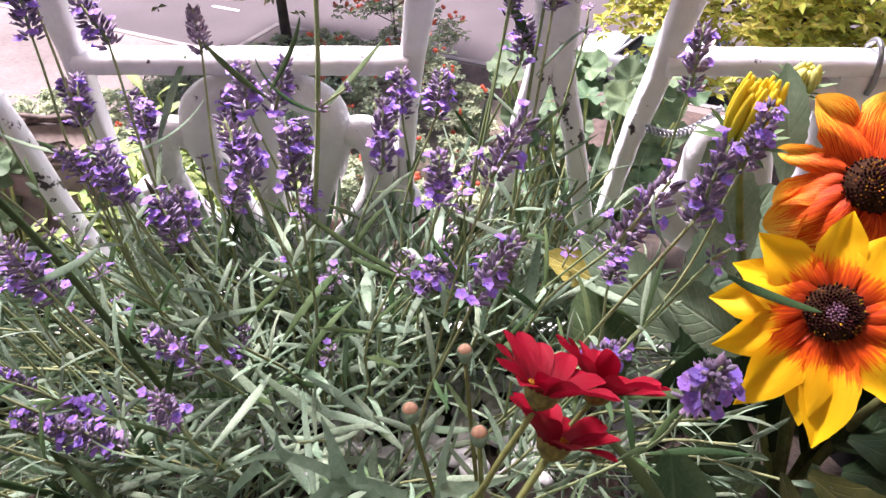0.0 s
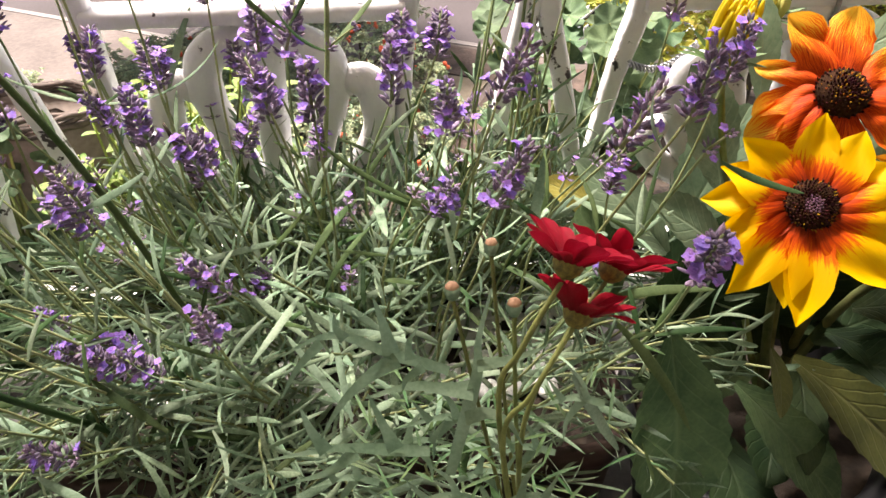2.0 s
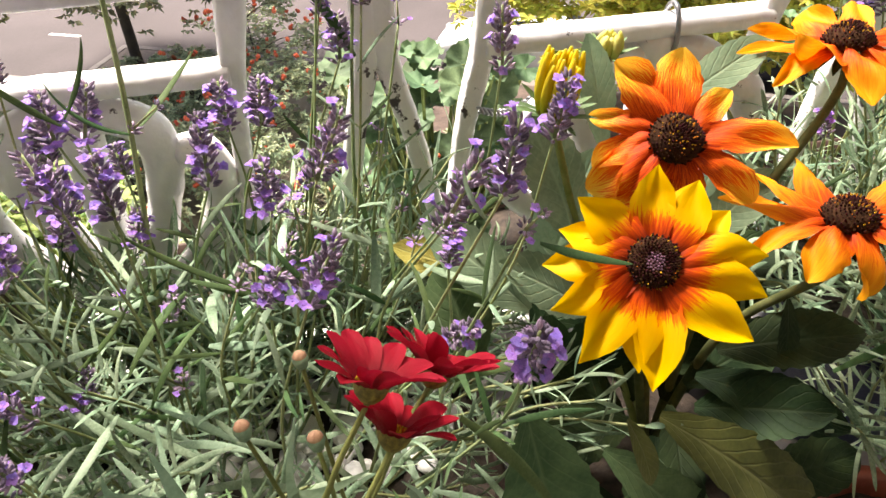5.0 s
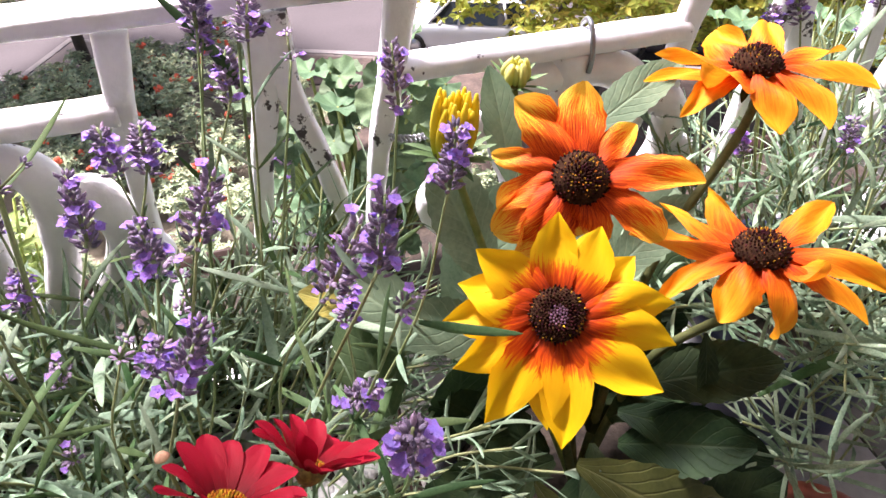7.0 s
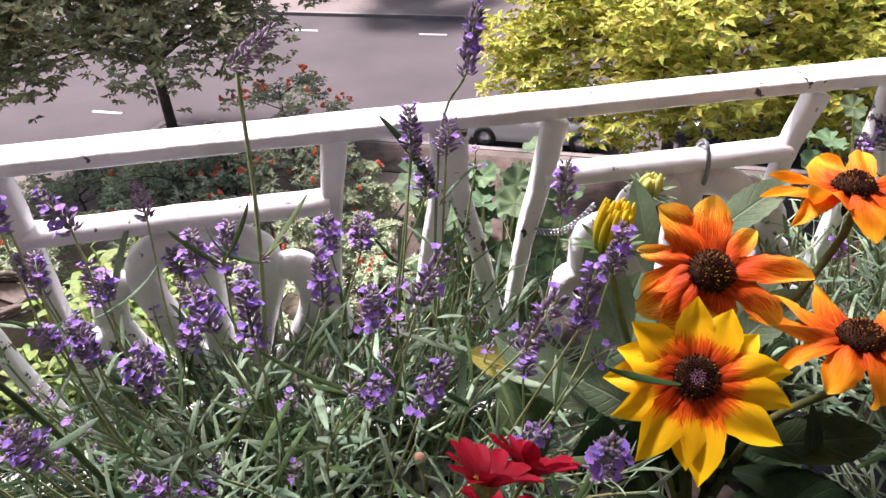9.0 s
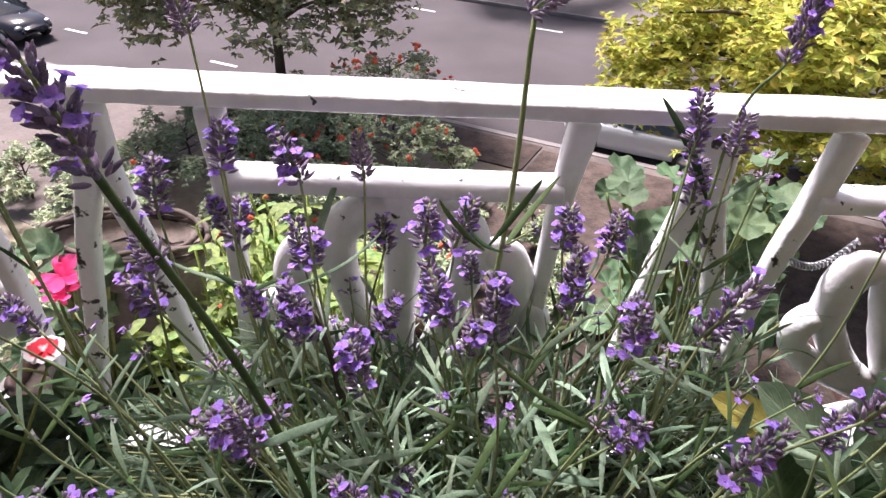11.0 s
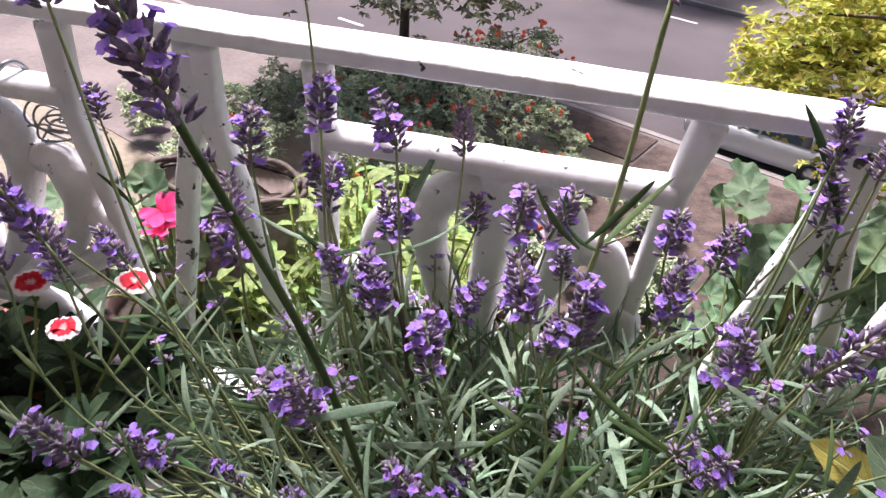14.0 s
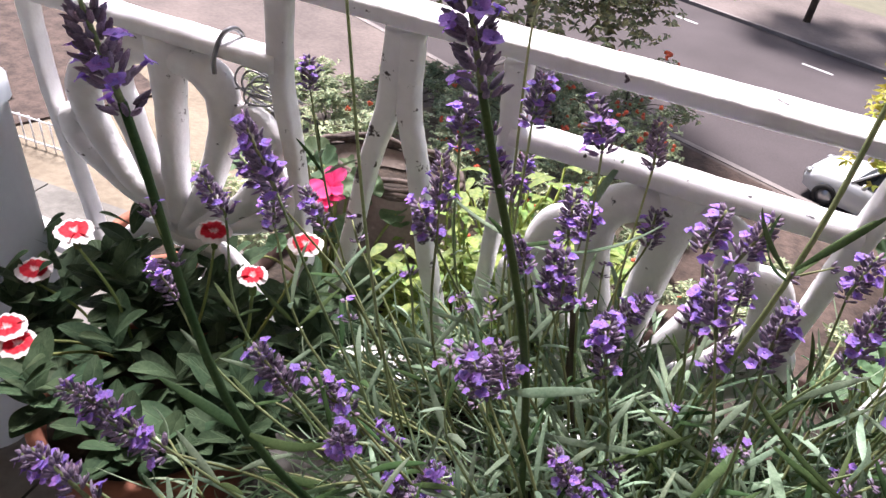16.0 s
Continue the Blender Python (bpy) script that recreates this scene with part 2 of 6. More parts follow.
PINK_RAY = petal_material("pink_petal", [(0.0, (0.7, 0.03, 0.14)), (0.5, (0.9, 0.07, 0.26)), (1.0, (0.92, 0.14, 0.36))], 0.2, 6, 0.5)
CONE = surface("brown_cone", (0.017, 0.005, 0.004), (0.055, 0.018, 0.012), 300, 0.9, 0.4, 1500, random_by="island", spread=0.4, spec=0.08)
CONE_PURPLE = surface("purple_cone", (0.09, 0.03, 0.06), (0.24, 0.105, 0.16), 300, 0.7, 0.4, 1500, random_by="island", spread=0.3)
POLLEN = surface("pollen", (0.30, 0.12, 0.01), (0.55, 0.26, 0.025), 300, 0.9, 0.2, 1500, random_by="island", spread=0.35, spec=0.1)
INVOLUCRE = surface("yellow_green_bract", (0.08, 0.065, 0.012), (0.25, 0.195, 0.03), 420, 0.7, 0.2, 1200)
BUD_PINK = surface("pinkish_bud", (0.30, 0.14, 0.08), (0.48, 0.30, 0.18), 200, 0.7, 0.2, 1200)
RUD_STEM = surface("dark_hairy_stem", (0.075, 0.085, 0.03), (0.15, 0.155, 0.06), 120, 0.85, 0.6, 1200, random_by="object", spec=0.15)
BOX_BROWN = surface("dark_brown_plastic", (0.035, 0.02, 0.016), (0.06, 0.035, 0.028), 22, 0.6, 0.2, 160, spec=0.2)
GREEN_STEM = surface("hairy_green_stem", (0.12, 0.16, 0.04), (0.2, 0.24, 0.075), 120, 0.8, 0.5, 1200, random_by="object")
# one leaf green in three tones: lit above, half lit, shaded near-black below
LIT_LEAF = veined_leaf("lit_green_leaf", (0.12, 0.19, 0.115), (0.22, 0.30, 0.19), (0.25, 0.33, 0.215), 0.65, 0.42)
HALF_LIT_LEAF = veined_leaf("half_lit_green_leaf", (0.055, 0.10, 0.046), (0.115, 0.175, 0.08), (0.13, 0.19, 0.095), 0.55, 0.3)
SHADED_LEAF = veined_leaf("shaded_green_leaf", (0.009, 0.022, 0.009), (0.026, 0.047, 0.018), (0.03, 0.05, 0.022), 0.6, 0.1)
LOBED_LEAF = surface("grey_green_lobed_leaf", (0.17, 0.28, 0.17), (0.31, 0.44, 0.30), 60, 0.65, 0.3, 600, thin=0.38, random_by="object", spread=0.15)
FINE_GREEN = surface("fresh_green", (0.05, 0.115, 0.038), (0.105, 0.20, 0.072), 60, 0.65, 0.3, 600, thin=0.25, random_by="island", spread=0.25)
DIANTHUS_LEAF = veined_leaf("dianthus_leaf", (0.026, 0.052, 0.027), (0.068, 0.108, 0.058), (0.078, 0.118, 0.066), 0.62, 0.15, 2.0)
LIME_LEAF = surface("lime_leaf", (0.14, 0.24, 0.045), (0.37, 0.45, 0.12), 30, 0.6, 0.3, 500, thin=0.35, random_by="island", spread=0.3)
PEL_LEAF = surface("pelargonium_leaf", (0.05, 0.10, 0.045), (0.115, 0.19, 0.09), 40, 0.7, 0.4, 500, thin=0.25, random_by="object", spread=0.25)
YELLOWED = veined_leaf("yellowed_leaf", (0.2, 0.2, 0.04), (0.36, 0.34, 0.08), (0.4, 0.38, 0.14))
OLIVE_LEAF = veined_leaf("olive_leaf", (0.06, 0.068, 0.02), (0.11, 0.118, 0.035), (0.13, 0.135, 0.055))
DRY_STEM = surface("dry_stem", (0.3, 0.26, 0.22), (0.5, 0.46, 0.42), 40, 0.8, 0.3, 500)

ASPHALT = surface("asphalt", (0.044, 0.035, 0.0365), (0.068, 0.055, 0.0575), 0.35, 0.9, 0.4, 25)
PAVING = surface("sandy_paving", (0.088, 0.070, 0.064), (0.155, 0.124, 0.111), 0.5, 0.9, 0.4, 8)
EARTH = surface("garden_earth", (0.15, 0.12, 0.085), (0.24, 0.20, 0.145), 0.8, 0.95, 0.6, 6)
MULCH = surface("dark_bark_mulch", (0.04, 0.027, 0.022), (0.10, 0.068, 0.055), 3.0, 0.95, 0.6, 14)
FAR_PAVING = surface("dull_paving", (0.10, 0.082, 0.075), (0.16, 0.13, 0.12), 0.5, 0.9, 0.4, 8)
KERB = surface("kerb_stone", (0.16, 0.14, 0.135), (0.23, 0.205, 0.195), 1.5, 0.9, 0.3, 20)
LINE = surface("white_road_paint", (0.6, 0.6, 0.58), (0.75, 0.75, 0.73), 4, 0.8, 0.2, 30)
GROUND = surface("far_ground", (0.10, 0.1, 0.07), (0.16, 0.15, 0.1), 0.05, 0.95, 0.3, 2)
BARK = surface("bark", (0.04, 0.03, 0.024), (0.09, 0.07, 0.05), 3, 0.95, 0.8, 25)
GOLD_LEAF = surface("golden_leaf", (0.31, 0.335, 0.046), (0.61, 0.60, 0.12), 0.9, 0.6, 0.2, 12, thin=0.45, random_by="island", spread=0.35)
DARK_LEAF = surface("dull_green_leaf", (0.105, 0.125, 0.057), (0.42, 0.42, 0.24), 0.9, 0.6, 0.2, 12, thin=0.2, random_by="island", spread=0.45)
SHRUB_LEAF = surface("shrub_leaf", (0.24, 0.30, 0.17), (0.48, 0.53, 0.33), 1.2, 0.65, 0.2, 12, thin=0.2, random_by="island", spread=0.4)
BERRY = surface("orange_red_blossom", (0.66, 0.09, 0.045), (0.78, 0.16, 0.07), 5, 0.6, 0.2, 30)
CAR_WHITE = surface("silver_white_car_paint", (0.55, 0.56, 0.58), (0.58, 0.59, 0.61), 2, 0.18, 0.0, 40)
CAR_DARK = surface("dark_car_paint", (0.018, 0.018, 0.024), (0.022, 0.022, 0.03), 2, 0.15, 0.0, 40)
CAR_GLASS = surface("dark_car_glass", (0.015, 0.018, 0.02), (0.02, 0.024, 0.028), 2, 0.05, 0.0, 40)
RUBBER = surface("tyre_rubber", (0.012, 0.012, 0.012), (0.02, 0.02, 0.02), 9, 0.85, 0.2, 60)
RIM = surface("alloy_rim", (0.4, 0.4, 0.42), (0.5, 0.5, 0.52), 9, 0.3, 0.1, 60, metal=0.8)


# ---- mesh tools ----
class Mesh:
    """Gathers verts, faces, material slots and petal coordinates for one mesh."""

    def __init__(self):
        self.v, self.f, self.m, self.uv, self.flat = [], [], [], [], set()

    def face(self, ids, mat, uvs=None):
        self.f.append(ids)
        self.m.append(mat)
        self.uv.extend(uvs or [(0.0, 0.0)] * len(ids))

    def grid(self, rows, mat=0, closed=False):
        """A sheet of quads over rows of points; closed joins each row's end to its start."""
        o, w = len(self.v), len(rows[0])
        for r in rows:
            self.v.extend(tuple(p) for p in r)
        n = len(rows)
        for i in range(n - 1):
            for j in range(w if closed else w - 1):
                k = (j + 1) % w
                u0, u1, w0, w1 = i / (n - 1), (i + 1) / (n - 1), j / max(1, w - 1), (j + 1) / max(1, w - 1)
                self.face((o + i * w + j, o + i * w + k, o + (i + 1) * w + k, o + (i + 1) * w + j), mat, [(u0, w0), (u0, w1), (u1, w1), (u1, w0)])
        return o

    def tube(self, pts, radii, seg=8, mat=0, cap=True, squash=1.0):
        pts = [Vector(p) for p in pts]
        if isinstance(radii, (int, float)):
            radii = [radii] * len(pts)
        rows, side = [], None
        for i, p in enumerate(pts):
            d = (pts[min(i + 1, len(pts) - 1)] - pts[max(i - 1, 0)]).normalized()
            if side is None:
                side = d.orthogonal().normalized()
            side = (side - d * side.dot(d)).normalized()
            up = d.cross(side)
            rows.append([p + (side * math.cos(a) + up * math.sin(a) * squash) * radii[i] for a in (2 * math.pi * j / seg for j in range(seg))])
        o = self.grid(rows, mat, True)
        if cap:
            self.face(tuple(o + j for j in reversed(range(seg))), mat)
            e = o + (len(pts) - 1) * seg
            self.face(tuple(e + j for j in range(seg)), mat)

    def bead(self, p, d, length, radius, seg=5, mat=0):
        """A bud-like body from p along d."""
        d = Vector(d).normalized()
        p = Vector(p)
        self.tube([p, p + d * length * 0.3, p + d * length * 0.75, p + d * length], [radius * 0.45, radius, radius * 0.85, radius * 0.3], seg, mat)

    def ball(self, c, r, seg=10, rings=6, mat=0, scale=(1, 1, 1)):
        rows = []
        for i in range(rings + 1):
            a = math.pi * (0.02 + 0.96 * i / rings)
            rows.append([(c[0] + r * scale[0] * math.sin(a) * math.cos(b), c[1] + r * scale[1] * math.sin(a) * math.sin(b), c[2] - r * scale[2] * math.cos(a)) for b in (2 * math.pi * j / seg for j in range(seg))])
        self.grid(rows, mat, True)

    def lathe(self, profile, seg=40, mat=0, centre=(0, 0, 0)):
        rows = [[(centre[0] + r * math.cos(a), centre[1] + r * math.sin(a), centre[2] + z) for a in (2 * math.pi * j / seg for j in range(seg))] for r, z in profile]
        self.grid(rows, mat, True)

    def box(self, lo, hi, mat=0):
        o = len(self.v)
        self.v.extend((x, y, z) for x in (lo[0], hi[0]) for y in (lo[1], hi[1]) for z in (lo[2], hi[2]))
        for ids in ((0, 1, 3, 2), (4, 6, 7, 5), (0, 4, 5, 1), (2, 3, 7, 6), (0, 2, 6, 4), (1, 5, 7, 3)):
            self.face(tuple(o + i for i in ids), mat)
            self.flat.add(len(self.f) - 1)

    def blade(self, p, d, up, length, width, bend=0.4, fold=0.25, n=6, mat=0, tip=1.0, teeth=0.0, across=3, foot=0.25, twist=0.0, wave=0.0, sharp=0.7, sway=0.0, curl=0.0, ragged=0.0):
        """A leaf or petal from p along d, its face towards up, bending away from up."""
        p, d, up = Vector(p), Vector(d).normalized(), Vector(up)
        side = d.cross(up)
        side = side.normalized() if side.length > 1e-5 else d.orthogonal().normalized()
        up = side.cross(d)
        rows, step = [], length / n
        for i in range(n + 1):
            s = i / n
            w = width * 0.5 * (foot + (1 - foot) * math.sin(math.pi * min(1, s ** 0.75 * 0.62)) ** 1.2) * max(0.03, 1 - s ** (3.2 / tip)) ** sharp
            if teeth and i % 2:
                w *= 1 - teeth
            row = []
            for j in range(across):
                a = 2 * j / (across - 1) - 1
                row.append(p + side * (a * w * (1 + ragged * noise.noise((p * 230) + Vector((a * 2, 0, 0))))) + up * (fold * w * (abs(a) - 0.5) + wave * w * math.sin(5 * s + 3 * a)))
            rows.append(row)
            p = p + d * step
            turn = Matrix.Rotation(-bend / n - (curl / (0.4 * n) if s > 0.6 else 0), 3, side)
            d, up = turn @ d, turn @ up
            if sway:
                q = Matrix.Rotation(sway / n, 3, up)
                d, side = q @ d, q @ side
            if twist:
                q = Matrix.Rotation(twist / n, 3, d)
                side, up = q @ side, q @ up
        self.grid(rows, mat)

    def strap(self, p, d, up, length, width, bend=0.4, n=7, mat=0, twist=0.0, curl=0.16, foot=0.4, sway=0.0, across=5):
        """A narrow leaf with even sides, a blunt tip and rolled-down margins."""
        p, d, up = Vector(p), Vector(d).normalized(), Vector(up)
        side = d.cross(up)
        side = side.normalized() if side.length > 1e-5 else d.orthogonal().normalized()
        up = side.cross(d)
        rows, step = [], length / n
        for i in range(n + 1):
            s = i / n
            w = width * 0.5 * min(1.0, foot + s * 2.0) * (0.88 + 0.12 * math.sin(s * 3)) * max(0.03, 1 - s ** 3.6) ** 0.7
            rows.append([p + side * (a * w) + up * (w * (0.16 * (abs(a) == 0.5) - curl * (abs(a) == 1))) for a in ((-1, -0.5, 0, 0.5, 1) if across == 5 else (-1, 0, 1))])
            p = p + d * step * (1.0 if i < n - 1 else 0.6)
            turn = Matrix.Rotation(-bend / n, 3, side)
            d, up = turn @ d, turn @ up
            if sway:
                q = Matrix.Rotation(sway / n, 3, up)
                d, side = q @ d, q @ side
            if twist:
                q = Matrix.Rotation(twist / n, 3, d)
                side, up = q @ side, q @ up
        self.grid(rows, mat)

    def build(self, name, mats):
        me = bpy.data.meshes.new(name)
        me.from_pydata(self.v, [], self.f)
        for m in mats:
            me.materials.append(m)
        me.polygons.foreach_set("material_index", self.m)
        smooth = np.ones(len(self.f), dtype=bool)
        for i in self.flat:
            smooth[i] = False
        me.polygons.foreach_set("use_smooth", smooth)
        layer = me.uv_layers.new(name="along")
        layer.data.foreach_set("uv", np.array(self.uv, dtype=np.float32).ravel())
        me.update()
        return me


def thing(name, label, category, at=(0, 0, 0), kind="", group=""):
    ob = new(name)
    ob.location = at
    return tagged(ob, label, category, group, kind)


def part(name, mesh, mats, parent, label="", kind="", m=None):
    """Links a mesh as one object under a thing or part, in the parent's space."""
    me = mesh.build(name, mats) if isinstance(mesh, Mesh) else mesh
    ob = new(name, me)
    ob.parent = parent
    if m is not None:
        ob.matrix_basis = m
    return tagged(ob, label, kind=kind)


def solid(name, mesh, mats, label, category, kind="", group=""):
    return tagged(new(name, mesh.build(name, mats)), label, category, group, kind)


def bend_path(points, steps=8):
    """A smooth line through points."""
    pts = [Vector(p) for p in points]
    pts = [2 * pts[0] - pts[1]] + pts + [2 * pts[-1] - pts[-2]]
    out = []
    for i in range(1, len(pts) - 2):
        a, b, c, d = pts[i - 1:i + 3]
        for k in range(steps):
            t = k / steps
            out.append(0.5 * (2 * b + (c - a) * t + (2 * a - 5 * b + 4 * c - d) * t * t + (3 * b - a - 3 * c + d) * t ** 3))
    out.append(pts[-2])
    return out


def facing(p, normal, spin=0.0):
    """A pose at p whose z points along normal."""
    q = Vector(normal).to_track_quat("Z", "Y").to_matrix().to_4x4()
    return Matrix.Translation(p) @ q @ Matrix.Rotation(spin, 4, "Z")


rnd = random.Random(7)

# ---- street below: the ground lies 7.3 m under the balcony floor, and the road runs askew to the railing ----
GROUND_Z = -7.3
ALONG, ACROSS = Vector((0.891, -0.454, 0)), Vector((0.454, 0.891, 0))


def on_street(s, n, z=0.0):
    """A place s along the road and n across it, counted from under the balcony."""
    return ALONG * s + ACROSS * n + Vector((0, 0, GROUND_Z + z))


def street_slab(name, s0, s1, n0, n1, z0, z1, mat, label, category):
    ms = Mesh()
    o = len(ms.v)
    for s in (s0, s1):
        for n in (n0, n1):
            for z in (z0, z1):
                ms.v.append(tuple(on_street(s, n, z)))
    for ids in ((0, 1, 3, 2), (4, 6, 7, 5), (0, 4, 5, 1), (2, 3, 7, 6), (0, 2, 6, 4), (1, 5, 7, 3)):
        ms.face(tuple(o + i for i in ids), 0)
        ms.flat.add(len(ms.f) - 1)
    return solid(name, ms, [mat], label, category, "structure")


g = Mesh()
g.grid([[(-900, -900, GROUND_Z - 0.3), (900, -900, GROUND_Z - 0.3)], [(-900, 900, GROUND_Z - 0.3), (900, 900, GROUND_Z - 0.3)]])
solid("ground", g, [GROUND], "dull green and brown open ground reaching far out", "ground", "structure")
street_slab("garden_bed", -60, 60, -3.0, 7.8, -0.3, -0.02, EARTH, "brown garden earth with sparse grass below the house", "garden bed")
street_slab("pavement", -15, 60, 7.8, 17.0, -0.3, 0.0, PAVING, "sandy beige pavement with patched spots beside the road", "pavement")
street_slab("pavement", -60, -15, 7.8, 14.6, -0.3, 0.0, PAVING, "sandy beige pavement along the lay-by", "pavement")
street_slab("garden_bed", -13.5, -5.8, 7.7, 15.2, -0.02, 0.05, EARTH, "brown planted bed with shrubs let into the pavement", "garden bed")
street_slab("garden_bed", -5.6, 8.0, 7.9, 16.6, -0.02, 0.04, MULCH, "dark mulched bed under the golden trees", "garden bed")
street_slab("garden_bed", -9.0, -5.7, 15.3, 16.8, -0.02, 0.04, MULCH, "dark mulched strip beside the kerb", "garden bed")
street_slab("garden_bed", -30, -17.6, 2.2, 6.6, -0.02, 0.04, MULCH, "dark mulched bed behind the low white fence", "garden bed")
street_slab("kerb", -14.8, 60, 17.0, 17.2, -0.3, 0.02, KERB, "light grey kerb stones along the road", "kerb")
street_slab("kerb", -60, -15, 14.6, 14.8, -0.3, 0.02, KERB, "light grey kerb stones along the lay-by", "kerb")
street_slab("kerb", -15, -14.8, 14.6, 17.2, -0.3, 0.02, KERB, "light grey kerb stones at the end of the lay-by", "kerb")
street_slab("road", -60, -15, 14.8, 17.2, -0.3, -0.12, ASPHALT, "worn purplish grey asphalt lay-by beside the road", "road")
street_slab("road", -60, 60, 17.2, 28.8, -0.3, -0.12, ASPHALT, "worn purplish grey asphalt road", "road")
street_slab("kerb", -60, 60, 28.8, 29.0, -0.3, 0.02, KERB, "light grey kerb stones along the far side of the road", "kerb")
street_slab("pavement", -60, 60, 29.0, 36, -0.3, 0.0, FAR_PAVING, "sandy beige pavement across the road", "pavement")
for s in range(-48, 49, 6):
    ms = Mesh()
    for n in (26.75,):
        a = [on_street(s * 0.93 + 1.35 + ds, n + dn, -0.116) for ds in (0, 1.15) for dn in (0, 0.13)]
        ms.grid([[a[0], a[1]], [a[2], a[3]]])
    solid("road_marking", ms, [LINE], "short worn white dash painted on the asphalt", "road marking", "structure")
for s, n in ((-25.4, 17.75), (-18.2, 17.75), (-32.6, 17.75)):
    ms = Mesh()
    a = [on_street(s + ds, n + dn, -0.116) for ds in (0, 1.15) for dn in (0, 0.13)]
    ms.grid([[a[0], a[1]], [a[2], a[3]]])
    solid("road_marking", ms, [LINE], "short worn white dash painted on the asphalt", "road marking", "structure")
for s, n, r in ((-15.2, 12.6, 0.33), (-14.3, 13.4, 0.2), (-13.2, 13.0, 0.25)):
    ms = Mesh()
    ms.lathe([(0.0, 0.012), (r * 0.8, 0.012), (r, 0.004), (r, -0.02)], 18, 0, tuple(on_street(s, n)))
    solid("drain_cover", ms, [KERB], "round brownish drain cover set in the pavement", "drain cover", "structure")


def leaf_cloud(centres, radii, count, size, seed, flat=0.75, hollow=0.45, tuft=6):
    """Small folded leaves in tufts at the twig ends, in clumps round the centres."""
    r = np.random.RandomState(seed)
    c, q = np.array(centres), np.array(radii)
    tufts = count // tuft
    pick = r.choice(len(c), tufts, p=q ** 2 / (q ** 2).sum())
    v = r.normal(size=(tufts, 3))
    v /= np.linalg.norm(v, axis=1)[:, None]
    far = (hollow + (1 - hollow) * r.rand(tufts)) * (1 + 0.22 * r.normal(size=tufts))
    p = c[pick] + v * (q[pick] * far)[:, None] * np.array([1, 1, flat])
    p, v = np.repeat(p, tuft, 0), np.repeat(v, tuft, 0)
    count = tufts * tuft
    axis = v * 0.6 + np.array([0, 0, 0.75])
    spin = np.tile(np.arange(tuft) * 2 * math.pi / tuft, tufts) + np.repeat(r.rand(tufts) * 6.28, tuft)
    d = np.stack([np.cos(spin), np.sin(spin), r.normal(size=count) * 0.35], 1) + v * 0.35
    d /= np.linalg.norm(d, axis=1)[:, None]
    u = axis + r.normal(size=(count, 3)) * 0.3
    s = np.cross(d, u)
    s /= np.linalg.norm(s, axis=1)[:, None]
    n = np.cross(s, d)
    k = size * (0.6 + 0.8 * r.rand(count))[:, None]
    verts = np.stack([p, p + d * k * 0.5 + s * k * 0.23 + n * k * 0.08, p + d * k - n * k * 0.15, p + d * k * 0.5 - s * k * 0.23 + n * k * 0.08], 1).reshape(-1, 3)
    ids = np.arange(count)[:, None] * 4
    faces = np.concatenate([ids + np.array([[0, 1, 2]]), ids + np.array([[0, 2, 3]])], 1).reshape(-1, 3)
    me = bpy.data.meshes.new("crown")
    me.from_pydata(verts.tolist(), [], faces.tolist())
    return me


def tree(name, foot, height, crown_z, spread, clumps, leaves, size, leaf_mat, seed, label, category="tree", trunk_r=0.16, blossoms=0, depth=0.7, group=""):
    """A tapered trunk with limbs that end in uneven clumps of leaves."""
    r = random.Random(seed)
    root = thing(name, label, category, foot, group=group)
    wood = Mesh()
    top = Vector((r.uniform(-0.2, 0.2), r.uniform(-0.2, 0.2), height * 0.8))
    wood.tube(bend_path([(0, 0, -0.1), (0.05, -0.04, height * 0.3), (top.x * 0.5, top.y, height * 0.55), top], 4), [trunk_r * (1 - 0.055 * i) for i in range(13)], 9)
    centres, radii = [], []
    for i in range(clumps):
        a, rr = r.uniform(0, 2 * math.pi), spread * math.sqrt(r.uniform(0.02, 1))
        z = crown_z + (r.uniform(-0.5, 0.5)) * depth * spread * (1.2 - 0.5 * rr / spread)
        c = Vector((rr * math.cos(a), rr * math.sin(a), z))
        s = Vector((0, 0, min(height * 0.75, max(height * 0.3, z - 0.3 * rr))))
        wood.tube(bend_path([s, s.lerp(c, 0.5) + Vector((0, 0, 0.12 * rr)), c], 3), [trunk_r * 0.42 * (1 - 0.12 * k) for k in range(7)], 5)
        centres.append(tuple(c))
        radii.append(spread * r.uniform(0.17, 0.33))
    part("trunk", wood, [BARK], root)
    me = leaf_cloud(centres, radii, leaves, size, seed)
    me.materials.append(leaf_mat)
    part("crown", me, [], root, kind="stuff")
    if blossoms:
        b = Mesh()
        for i in range(blossoms):
            k = r.randrange(len(centres))
            d = Vector((r.gauss(0, 1), r.gauss(0, 1), abs(r.gauss(0.7, 0.7)))).normalized()
            p = Vector(centres[k]) + d * radii[k] * 0.98
            for j in range(3):
                b.ball(p + Vector((r.uniform(-1, 1), r.uniform(-1, 1), r.uniform(-1, 1))) * 0.05, r.uniform(0.03, 0.06), 5, 3)
        part("blossoms", b, [BERRY], root, "orange-red blossom clusters", "stuff")
    return root


tree("golden_tree", on_street(0.0, 15.2), 5.3, 4.4, 3.5, 74, 34000, 0.17, GOLD_LEAF, 3, "broad tree with golden yellow-green leaves beside a parked car", depth=1.05, group="golden trees along the road")
tree("golden_tree", on_street(4.6, 15.2), 4.4, 3.6, 3.0, 50, 21000, 0.17, GOLD_LEAF, 12, "low spreading tree with golden yellow-green leaves", depth=1.1, group="golden trees along the road")
